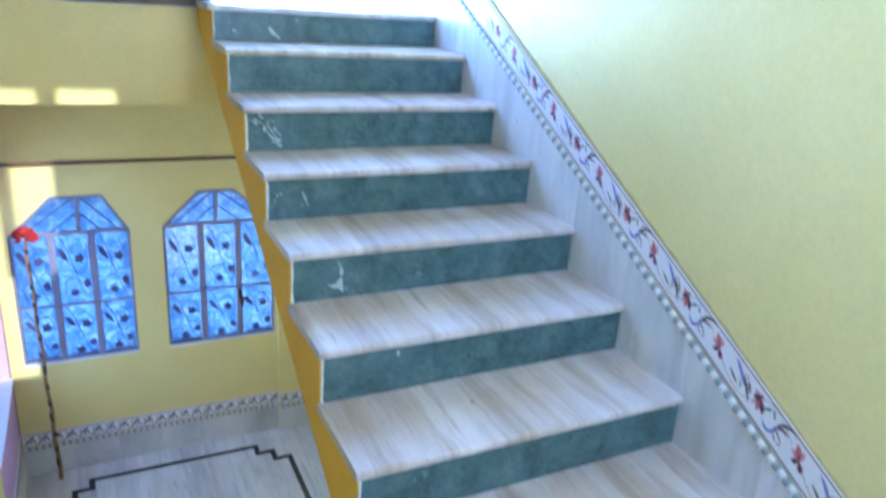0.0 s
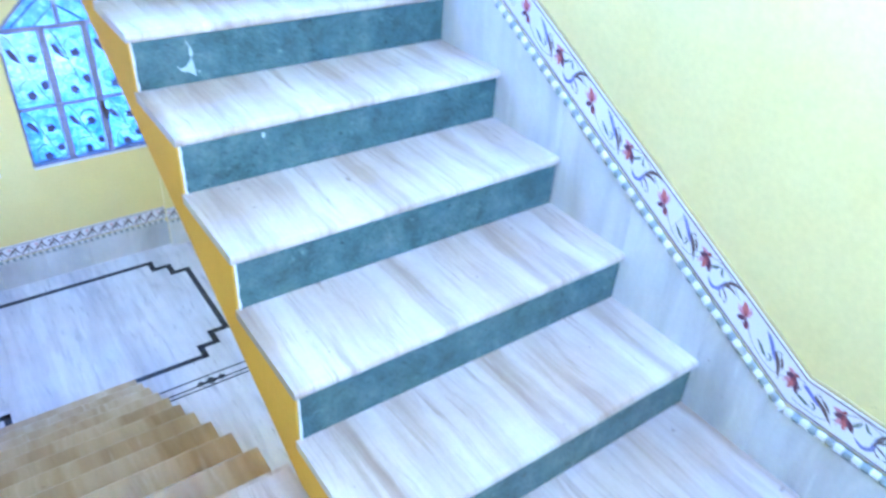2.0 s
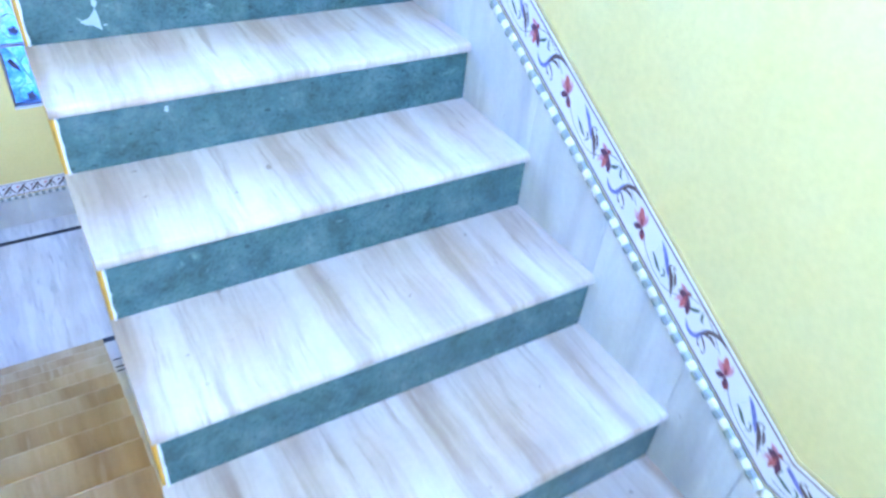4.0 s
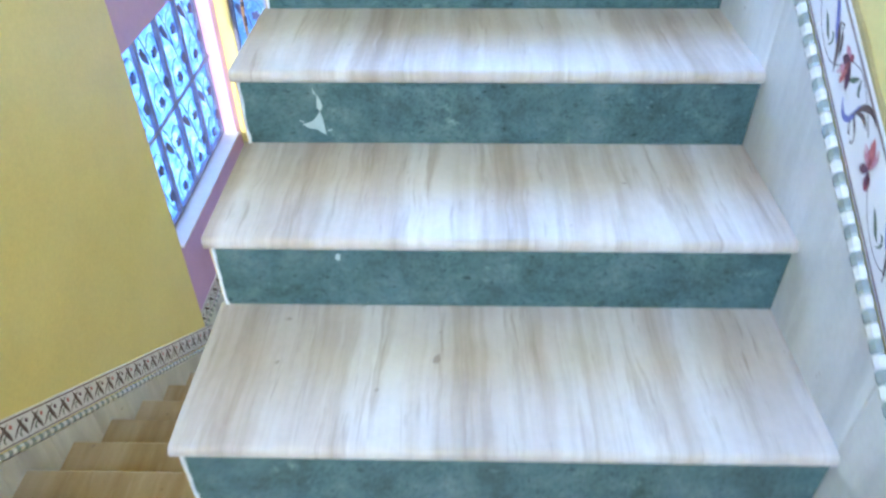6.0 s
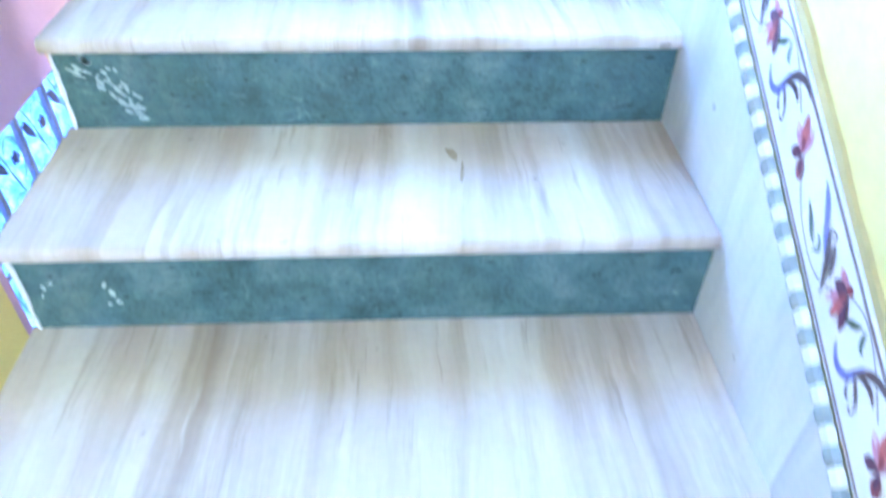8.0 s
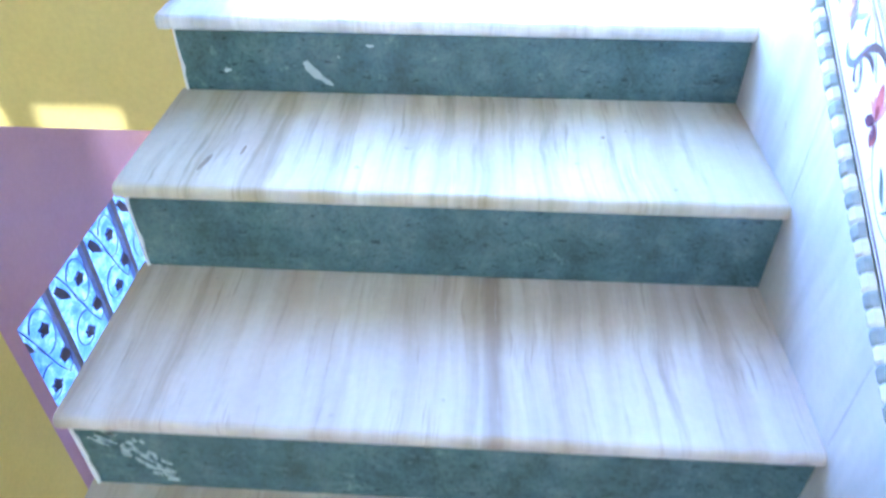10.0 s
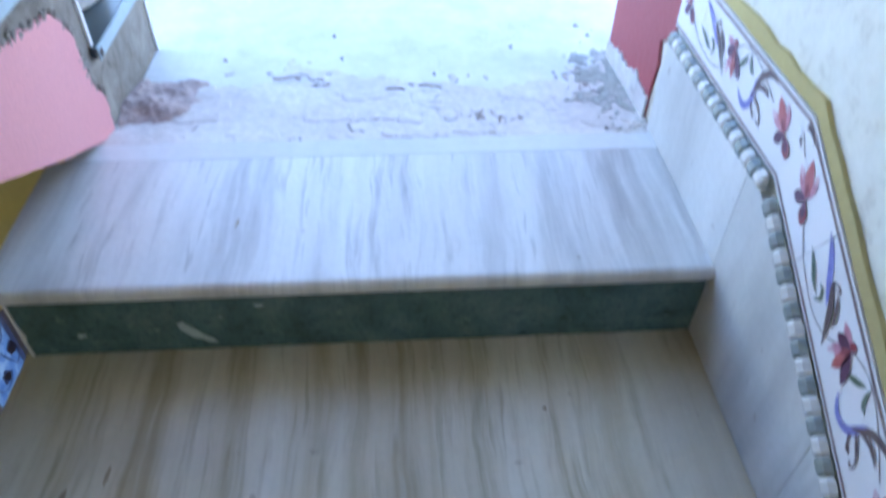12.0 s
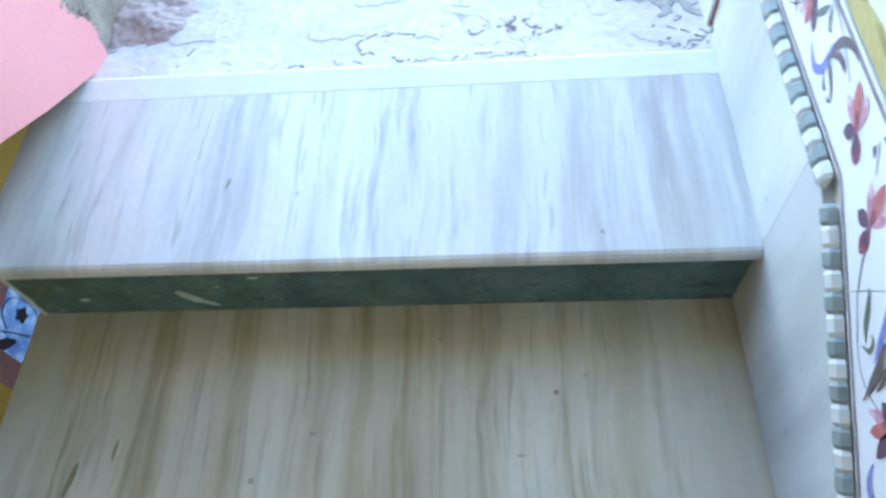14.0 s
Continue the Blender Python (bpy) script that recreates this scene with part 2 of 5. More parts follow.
M_TREADTOP = marble("grey_banded_white_marble", [(0.30, (0.40, 0.39, 0.38)), (0.41, (0.59, 0.58, 0.57)), (0.52, (0.72, 0.71, 0.70)), (0.66, (0.79, 0.78, 0.77))],
                    (22.0, 1.7, 1.0), 0.34, (0, 0, 0), 0.14, 0.7, 0.3)
M_LOWTREAD = marble("brown_banded_marble", [(0.28, (0.28, 0.20, 0.10)), (0.44, (0.43, 0.33, 0.19)), (0.60, (0.51, 0.42, 0.27)), (0.8, (0.60, 0.52, 0.38))],
                    (9.0, 0.6, 1.0), 0.3, (0, 0, 0), 0.12, 0.35)
M_FLOOR = marble("white_floor_marble", [(0.26, (0.42, 0.42, 0.46)), (0.42, (0.62, 0.62, 0.65)), (0.55, (0.72, 0.72, 0.74)), (0.75, (0.80, 0.80, 0.80))],
                 (9.0, 0.6, 1.0), 0.22, (0, 0, 0.12), 0.22, 0.85)
M_SKIRT = marble("grey_white_skirting_marble", [(0.28, (0.46, 0.46, 0.46)), (0.45, (0.62, 0.62, 0.61)), (0.6, (0.72, 0.72, 0.71)), (0.8, (0.80, 0.80, 0.78))],
                 (3.0, 9.0, 1.1), 0.28, (0.45, 0, 0), 0.2, 0.3)
M_GREEN = green_marble()
M_TILE = plain("glazed_white_tile", (0.82, 0.80, 0.82), 0.18, var=0.06, scale=8)
M_ROPEW = plain("white_bead_glaze", (0.74, 0.73, 0.70), 0.25, var=0.12, scale=60)
M_ROPEG = plain("grey_green_bead_glaze", (0.35, 0.39, 0.375), 0.25, var=0.35, scale=60)
M_LINE = plain("brown_line_glaze", (0.20, 0.12, 0.13), 0.3, var=0.5, scale=180)
M_PETAL_R = plain("red_petal_glaze", (0.60, 0.19, 0.19), 0.25, var=0.4, scale=120)
M_PETAL_P = plain("pink_petal_glaze", (0.68, 0.33, 0.41), 0.25, var=0.4, scale=120)
M_PETAL_D = plain("plum_petal_glaze", (0.17, 0.08, 0.13), 0.25, var=0.4, scale=120)
M_TWIST = plain("tan_twist_glaze", (0.52, 0.42, 0.38), 0.3, var=0.6, scale=260)
M_PETAL_T = plain("pale_petal_tip_glaze", (0.76, 0.55, 0.62), 0.25, var=0.2, scale=120)
M_PETAL_M = plain("maroon_petal_glaze", (0.34, 0.10, 0.12), 0.25, var=0.4, scale=120)
M_LEAF_B = plain("blue_leaf_glaze", (0.30, 0.30, 0.68), 0.25, var=0.4, scale=90)
M_LEAF_D = plain("grey_brown_leaf_glaze", (0.19, 0.14, 0.14), 0.25, var=0.4, scale=120)
M_LEAF_G = plain("grey_green_leaf_glaze", (0.18, 0.22, 0.17), 0.25, var=0.4, scale=120)
M_INLAY = plain("dark_inlay_stone", (0.055, 0.06, 0.075), 0.25, var=0.4, scale=25)
M_IRON = plain("dark_blue_painted_iron", (0.09, 0.085, 0.17), 0.4, 0.2, 0.4, 30)
M_FRAME = plain("grey_window_steel", (0.26, 0.25, 0.34), 0.45, 0.2, 0.3, 30)
M_SILL = plain("white_window_sill", (0.78, 0.78, 0.78), 0.4, var=0.12)
M_GLASS = blue_glass("blue_obscured_glass", 0.5)
# dark glass for unseen panes that hold back sun behind the landing
M_SUNMASK = blue_glass("sun_masking_glass", 0.42)


def sun_dimming_pane():
    """Clear grey-tinted pane, added out of view to dim the sun patches."""
    m, nt, b = nodes_of("sun_dimming_glass")
    tr = nt.nodes.new("ShaderNodeBsdfTransparent")
    tr.inputs["Color"].default_value = (0.30, 0.29, 0.26, 1)
    gl = add(nt, "ShaderNodeBsdfGlossy", Roughness=0.03)
    mx = nt.nodes.new("ShaderNodeMixShader")
    mx.inputs[0].default_value = 0.05
    nt.links.new(tr.outputs[0], mx.inputs[1])
    nt.links.new(gl.outputs[0], mx.inputs[2])
    nt.links.new(mx.outputs[0], nt.nodes["Material Output"].inputs["Surface"])
    return m


M_SUNDIM = sun_dimming_pane()
M_CEMENT = cement("grey_rough_cement", (0.47, 0.42, 0.36), (0.20, 0.17, 0.14), 0.95, 12.0, 1.0, 0.5)
M_PATCH = cement("pale_cracked_mortar", (0.75, 0.71, 0.69), (0.60, 0.54, 0.51), 0.95, 5.0, 0.2, 0.6)
M_PINKDUST = cement("pink_mortar_rubble", (0.62, 0.50, 0.47), (0.40, 0.31, 0.29), 0.95, 14.0, 0.7, 0.3)
M_TERRACE = cement("pale_terrace_screed", (0.82, 0.82, 0.79), (0.77, 0.77, 0.74), 0.95, 0.9, 0.05, 0.12)
M_STRIP = paint("white_mortar_strip", (0.80, 0.80, 0.79), (0.72, 0.71, 0.70), 0.6, 45, 0.15)
M_LIME = cement("white_lime_bloom", (0.80, 0.79, 0.79), (0.62, 0.56, 0.57), 0.95, 14.0, 0.7)
M_GREENTOP = marble("dark_green_slate_marble", [(0.3, (0.018, 0.030, 0.033)), (0.5, (0.034, 0.050, 0.053)), (0.75, (0.065, 0.088, 0.092))], (6.0, 0.8, 1.0), 0.26, (0, 0, 1.2), 0.2, 0.6)
M_GREENTOP.node_tree.nodes["Principled BSDF"].inputs["Specular IOR Level"].default_value = 0.3
M_SLABEDGE = plain("pale_slab_edge", (0.45, 0.56, 0.60), 0.3, var=0.25, scale=20)
M_BROWN = plain("dark_brown_strip", (0.16, 0.075, 0.035), 0.5)
M_GROUND = cement("dusty_ground", (0.42, 0.38, 0.32), (0.28, 0.26, 0.22), 0.95, 0.4, 0.3)
M_STICK = plain("brown_bamboo", (0.32, 0.18, 0.07), 0.5, var=0.5, scale=9)
M_BAND = plain("dark_node_band", (0.05, 0.03, 0.02), 0.6)
M_ROSE = plain("red_fabric", (0.55, 0.04, 0.04), 0.7, var=0.5, scale=60)
M_BUCKET = plain("white_bucket_plastic", (0.80, 0.80, 0.80), 0.35, var=0.06)
M_ORANGE = plain("orange_label", (0.85, 0.32, 0.13), 0.4, var=0.1)
M_NAVY = plain("navy_label", (0.025, 0.025, 0.06), 0.35, var=0.2)
M_GOLD = plain("amber_label", (0.75, 0.45, 0.10), 0.4, var=0.1)
M_INK = plain("grey_print", (0.46, 0.48, 0.54), 0.5, var=0.1)
M_CHIP = plain("white_chipped_stone", (0.42, 0.51, 0.49), 0.4, var=0.2, scale=60)
M_KNOT = plain("brown_marble_stain", (0.40, 0.31, 0.20), 0.3, var=0.5, scale=40)
M_MOSS = cement("grey_green_mould", (0.58, 0.58, 0.55), (0.32, 0.32, 0.29), 0.95, 20.0, 0.8)
M_DEBRIS = plain("dry_leaf_crumb", (0.16, 0.13, 0.11), 0.9)


# ---- mesh helpers ----
def box(bm, x0, x1, y0, y1, z0, z1):
    v = [bm.verts.new((x, y, z)) for x in (x0, x1) for y in (y0, y1) for z in (z0, z1)]
    for f in ((0, 1, 3, 2), (4, 6, 7, 5), (0, 4, 5, 1), (2, 3, 7, 6), (0, 2, 6, 4), (1, 5, 7, 3)):
        bm.faces.new([v[i] for i in f])
    return v


def prism(bm, outline, a0, a1, axis="x"):
    """An outline of (u, w) pairs pushed from a0 to a1 along an axis: x takes (y, z), y takes (x, z), z takes (x, y)."""
    def at(u, w, a):
        return {"x": (a, u, w), "y": (u, a, w), "z": (u, w, a)}[axis]
    lo = [bm.verts.new(at(u, w, a0)) for u, w in outline]
    hi = [bm.verts.new(at(u, w, a1)) for u, w in outline]
    n = len(outline)
    bm.faces.new(lo)
    bm.faces.new(hi[::-1])
    for i in range(n):
        bm.faces.new((lo[i], hi[i], hi[(i + 1) % n], lo[(i + 1) % n]))


def tube(bm, pts, r, sides=5, taper=1.0):
    rings = []
    n = len(pts)
    for i, p in enumerate(pts):
        d = (Vector(pts[min(i + 1, n - 1)]) - Vector(pts[max(i - 1, 0)])).normalized()
        a = d.orthogonal().normalized()
        b = d.cross(a)
        rad = r * (1 + (taper - 1) * i / max(n - 1, 1))
        rings.append([bm.verts.new(Vector(p) + rad * (math.cos(2 * math.pi * k / sides) * a + math.sin(2 * math.pi * k / sides) * b)) for k in range(sides)])
    for r0, r1 in zip(rings, rings[1:]):
        best = min(range(sides), key=lambda s: sum((r0[k].co - r1[(k + s) % sides].co).length for k in range(sides)))
        for k in range(sides):
            bm.faces.new((r0[k], r0[(k + 1) % sides], r1[(k + 1 + best) % sides], r1[(k + best) % sides]))
    bm.faces.new(rings[0])
    bm.faces.new(rings[-1])


def lathe(bm, profile, sides=32, centre=(0, 0, 0)):
    rings = [[bm.verts.new((centre[0] + r * math.cos(2 * math.pi * k / sides), centre[1] + r * math.sin(2 * math.pi * k / sides), centre[2] + z)) for k in range(sides)]
             for r, z in profile]
    for r0, r1 in zip(rings, rings[1:]):
        for k in range(sides):
            bm.faces.new((r0[k], r0[(k + 1) % sides], r1[(k + 1) % sides], r1[k]))
    bm.faces.new(rings[0])
    bm.faces.new(rings[-1])


def mesh_of(name, bm, *mats, smooth=False):
    bmesh.ops.recalc_face_normals(bm, faces=bm.faces)
    me = bpy.data.meshes.new(name)
    bm.to_mesh(me)
    bm.free()
    for m in mats:
        me.materials.append(m)
    if smooth:
        for f in me.polygons:
            f.use_smooth = True
    return me


def part(name, bm, material, parent=None, label="", smooth=False):
    mats = material if isinstance(material, (list, tuple)) else (material,)
    ob = new(name, mesh_of(name, bm, *mats, smooth=smooth))
    ob.parent = parent
    return tagged(ob, label)


def shared(name, me, parent, m):
    ob = new(name, me)
    ob.parent = parent
    ob.matrix_basis = m
    return ob


def thing(name, label, category, kind="", group="", at=(0, 0, 0)):
    ob = new(name)
    ob.location = at
    return tagged(ob, label, category, group, kind)


def setting(name, bm, material, label, category):
    return tagged(part(name, bm, material), label, category, kind="structure")


def bevelled(bm, width=0.003, segments=1):
    bmesh.ops.bevel(bm, geom=list(bm.edges), offset=width, segments=segments, affect="EDGES", profile=0.6)
    return bm


# ---- measures ----
W = 0.994            # skirting face of the flight's wall
WALL = W + 0.012     # painted wall face
RISE, GO = 0.160, 0.304
TOP = 1.425          # uppermost step
TERR = 1.390         # terrace
FLOOR = -1.900       # hall below
LEFT = -1.020        # wall beside the lower flight
LAV = -1.092         # hall's side wall
FAR = 4.300          # hall's end wall
EDGE = 2.840         # where the hall's roof slab ends
BACK = -1.150        # wall behind the landing
ROOF = 4.60
OUT = 0.23           # wall thickness
N_LOW, LOW_GO, LOW_Y = 11, 0.2365, 0.385
LOW_RISE = -FLOOR / N_LOW


def tread_z(k):
    return TOP if k == 9 else (RISE * k + (0.004 if k == 8 else 0.0))


# ---- structure ----
def wall_with_holes(name, axis, at0, at1, u0, u1, z0, z1, holes, mat, label):
    """A wall as a grid of blocks round rectangular holes (u0, u1, z0, z1)."""
    us = sorted({u0, u1, *(h[0] for h in holes), *(h[1] for h in holes)})
    zs = sorted({z0, z1, *(h[2] for h in holes), *(h[3] for h in holes)})
    bm = bmesh.new()
    cache = {}

    def vert(u, z, a):
        key = (round(u, 5), round(z, 5), a)
        if key not in cache:
            cache[key] = bm.verts.new((a, u, z) if axis == "x" else (u, a, z))
        return cache[key]

    def solid(i, j):
        if not (0 <= i < len(us) - 1 and 0 <= j < len(zs) - 1):
            return False
        cu, cz = (us[i] + us[i + 1]) / 2, (zs[j] + zs[j + 1]) / 2
        return not any(h[0] < cu < h[1] and h[2] < cz < h[3] for h in holes)

    for i in range(len(us) - 1):
        for j in range(len(zs) - 1):
            if not solid(i, j):
                continue
            a, b, c, d = us[i], us[i + 1], zs[j], zs[j + 1]
            for s in (at0, at1):
                bm.faces.new((vert(a, c, s), vert(b, c, s), vert(b, d, s), vert(a, d, s)))
            for (p, q), other in ((((a, c), (b, c)), (i, j - 1)), (((a, d), (b, d)), (i, j + 1)), (((a, c), (a, d)), (i - 1, j)), (((b, c), (b, d)), (i + 1, j))):
                if not solid(*other):
                    bm.faces.new((vert(*p, at0), vert(*q, at0), vert(*q, at1), vert(*p, at1)))
    return setting(name, bm, mat, label, "wall")


# outdoors: one sheet of ground far below the terrace
bm = bmesh.new()
box(bm, -400, 400, -400, 400, FLOOR - 0.75, FLOOR - 0.55)
setting("ground", bm, M_GROUND, "dry dusty earth around the house", "ground")

# hall floor, landing, terrace
bm = bmesh.new()
box(bm, LAV - OUT, WALL + OUT, 0.6, FAR + OUT, FLOOR - 0.15, FLOOR)
floor = setting("floor", bm, M_FLOOR, "polished white streaked marble floor of the hall", "floor")

bm = bmesh.new()
prism(bm, [(LEFT, BACK), (W, BACK), (W, 0.012), (0.0, 0.012), (0.0, LOW_Y), (LEFT, LOW_Y)], -0.03, 0.0, "z")
landing = setting("landing_floor", bm, M_TREAD, "white streaked marble landing between two flights", "landing")
bm = bmesh.new()
prism(bm, [(LEFT, BACK), (W, BACK), (W, 0.2), (0.0, 0.2), (0.0, LOW_Y - 0.02), (LEFT, LOW_Y - 0.02)], -0.16, -0.032, "z")
setting("landing_slab", bm, M_YELLOW, "yellow painted concrete slab under the landing", "slab")

bm = bmesh.new()
box(bm, LAV - OUT, WALL + OUT, EDGE, FAR + OUT + 0.4, 0.96, TERR - 0.004)
setting("roof_slab", bm, M_YELLOW, "yellow painted deep slab edge over the hall", "slab")
bm = bmesh.new()
box(bm, -4.0, 5.0, EDGE + 0.008, 9.0, TERR - 0.004, TERR)
terrace = setting("terrace_floor", bm, M_TERRACE, "pale sun-bleached cement screed of the roof terrace", "terrace")

# walls
wall_right = wall_with_holes("wall_right", "x", WALL, WALL + OUT, BACK - OUT, EDGE + 0.02, FLOOR - 0.1, ROOF, [], M_RIGHT, "pale yellow painted plaster wall beside the stairs")
bm = bmesh.new()
box(bm, WALL, WALL + OUT, EDGE + 0.02, FAR + OUT, FLOOR - 0.1, 0.955)
setting("wall_hall_right", bm, M_YELLOW, "yellow painted plaster wall of the lower hall", "wall")
bm = bmesh.new()
box(bm, LEFT - OUT, LEFT, BACK - OUT, EDGE, FLOOR - 0.1, ROOF)
setting("wall_left", bm, M_YELLOW, "yellow painted plaster wall beside the lower flight", "wall")
LW = (2.98, 4.22, -1.075, 0.04)
wall_with_holes("wall_hall_left", "x", LAV - OUT, LAV, EDGE + 0.003, FAR + OUT, FLOOR - 0.1, 0.957, [LW], M_LAVENDER, "lavender painted plaster wall of the hall")
wall_with_holes("wall_back", "y", BACK - OUT, BACK, LEFT, WALL, FLOOR - 0.1, ROOF, [(-0.90, 0.85, 1.15, 2.95)], M_YELLOW, "yellow plaster wall behind the landing with an unseen window")
# unseen panes: dark ones mask the sun, tinted ones throw its patches
back_window = tagged(new("window_4"), "unseen window behind the landing, its panes added to shape the sunlight", "window", kind="structure")
for x0, x1, z0, z1 in ((-0.90, 0.114, 1.15, 2.95), (0.114, 0.611, 2.73, 2.95), (0.611, 0.85, 1.15, 2.95), (0.298, 0.382, 1.93, 2.73), (0.40, 0.611, 1.15, 1.93), (0.114, 0.40, 1.15, 1.162)):
    bm = bmesh.new()
    box(bm, x0, x1, BACK - 0.13, BACK - 0.125, z0, z1)
    part("pane", bm, M_SUNMASK, back_window)
for x0, x1, z0, z1 in ((0.114, 0.298, 1.93, 2.73), (0.382, 0.611, 1.93, 2.73), (0.114, 0.40, 1.162, 1.93)):
    bm = bmesh.new()
    box(bm, x0, x1, BACK - 0.13, BACK - 0.125, z0, z1)
    part("pane", bm, M_SUNDIM, back_window, "tinted pane added to dim the sun patches")
# unseen added ceiling, yellow so that its bounce is dimmer and warmer
bm = bmesh.new()
box(bm, LEFT - OUT, WALL + OUT, BACK - OUT, EDGE + 0.27, ROOF, ROOF + 0.15)
setting("ceiling", bm, M_YELLOW, "unseen ceiling added over the stairwell, yellow to warm the bounced light", "ceiling")
# added out of view; its lower edge limits skylight on the upper steps
bm = bmesh.new()
box(bm, LEFT, WALL, EDGE + 0.02, EDGE + 0.27, 3.15, ROOF)
setting("wall_front", bm, M_YELLOW, "unseen wall added above the terrace opening to limit the skylight", "wall")


# hall end wall with two pointed window openings
def arch(x0, x1, z0, zs, zt, f0, f1):
    return [(x0, z0), (x1, z0), (x1, zs), (f1, zt), (f0, zt), (x0, zs)]


WIN1 = (-1.005, -0.290, -1.043, -0.117, 0.137, -0.745, -0.441)
WIN2 = (-0.088, 0.677, -1.043, -0.117, 0.130, 0.155, 0.400)
bm = bmesh.new()
faces_z0, faces_z1 = FLOOR - 0.1, 0.955


def wall_face(bm, y):
    """Strips between and round the two openings."""
    x0, x1 = LAV + 0.003, WALL - 0.003
    a, b = WIN1, WIN2
    loops = [
        [(x0, faces_z0), (a[0], faces_z0), (a[0], a[2]), (a[0], a[3]), (a[0], a[4]), (a[0], faces_z1), (x0, faces_z1)],
        [(a[1], faces_z0), (b[0], faces_z0), (b[0], b[2]), (b[0], b[3]), (b[0], b[4]), (b[0], faces_z1), (a[1], faces_z1), (a[1], a[4]), (a[1], a[3]), (a[1], a[2])],
        [(b[1], faces_z0), (x1, faces_z0), (x1, faces_z1), (b[1], faces_z1), (b[1], b[4]), (b[1], b[3]), (b[1], b[2])],
    ]
    for w in (a, b):
        loops.append([(w[0], faces_z0), (w[1], faces_z0), (w[1], w[2]), (w[0], w[2])])
        loops.append([(w[0], w[4]), (w[5], w[4]), (w[6], w[4]), (w[1], w[4]), (w[1], faces_z1), (w[0], faces_z1)])
        loops.append([(w[0], w[3]), (w[5], w[4]), (w[0], w[4])])
        loops.append([(w[1], w[3]), (w[1], w[4]), (w[6], w[4])])
    for lp in loops:
        bm.faces.new([bm.verts.new((x, y, z)) for x, z in lp])


wall_face(bm, FAR)
wall_face(bm, FAR + OUT)
for w in (WIN1, WIN2):
    o = arch(*w)
    for (p, q) in zip(o, o[1:] + o[:1]):
        bm.faces.new([bm.verts.new(c) for c in ((p[0], FAR, p[1]), (q[0], FAR, q[1]), (q[0], FAR + OUT, q[1]), (p[0], FAR + OUT, p[1]))])
bmesh.ops.remove_doubles(bm, verts=bm.verts, dist=1e-5)
wall_end = setting("wall_end", bm, M_YELLOW, "yellow painted end wall with two pointed windows", "wall")

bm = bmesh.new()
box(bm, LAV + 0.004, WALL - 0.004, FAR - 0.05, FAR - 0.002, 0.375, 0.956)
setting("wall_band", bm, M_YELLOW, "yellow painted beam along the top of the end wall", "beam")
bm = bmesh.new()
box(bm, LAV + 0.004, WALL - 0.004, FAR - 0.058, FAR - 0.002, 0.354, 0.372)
setting("trim", bm, M_BROWN, "thin dark brown strip under the beam", "trim")
bm = bmesh.new()
box(bm, 0.693, WALL - 0.004, FAR - 0.045, FAR - 0.002, FLOOR + 0.002, 0.351)
setting("pilaster", bm, M_YELLOW, "yellow painted shallow pilaster on the end wall", "pilaster")


# ---- the upper flight ----
flight = thing("staircase", "white marble staircase with green marble risers and ochre side", "staircase")


def nose_y(k):
    return (k - 1) * GO


WAIST = 0.17          # height of slab under the inner step corners


def soffit(y):
    return RISE / GO * y - WAIST


core = [(0.03, -0.03)]
for k in range(1, 10):
    core += [(nose_y(k) + 0.03, (tread_z(k - 1) if k > 1 else 0) - 0.03), (nose_y(k) + 0.03, tread_z(k) - 0.029)]
core = core[1:] + [(EDGE - 0.004, TOP - 0.029), (EDGE - 0.004, soffit(EDGE)), (0.30, soffit(0.30))]
bm = bmesh.new()
prism(bm, core, 0.004, W - 0.001)
part("waist_slab", bm, M_SIDE, flight, "ochre painted concrete slab under the steps")

# painted side, a little uneven at its edges
rng = random.Random(4)
side = []
for k in range(1, 10):
    y = nose_y(k)
    z0, z1 = (tread_z(k - 1) if k > 1 else 0.0), tread_z(k)
    side.append((y + 0.016, z0 - 0.004))
    for s in (0.25, 0.5, 0.75):
        side.append((y + 0.016 + rng.uniform(-0.003, 0.003), z0 + s * (z1 - z0 - 0.03)))
    side += [(y + 0.013, z1 - 0.030), (y + 0.006, z1 - 0.024), (y + 0.005, z1 - 0.010), (y + 0.014, z1 - 0.007)]
side += [(EDGE - 0.002, TOP - 0.007), (EDGE - 0.002, soffit(EDGE)), (0.30, soffit(0.30))]
bm = bmesh.new()
prism(bm, side, -0.0005, 0.0035)
part("side_plaster", bm, M_SIDE, flight, "ochre yellow painted side of the flight")


def tread_mesh(depth, stone=M_TREAD, free_end=-0.006):
    """A marble slab with a rounded nose; its nose is at y = 0 and its face at z = 0."""
    t = 0.026
    prof = [(depth, 0.0), (0.009, 0.0), (0.004, -0.002), (0.001, -0.006), (0.0, -0.012), (0.001, -0.018), (0.004, -0.023), (0.009, -t), (depth, -t)]
    bm = bmesh.new()
    prism(bm, prof, free_end, W - 0.0005)
    return mesh_of("tread", bm, stone)


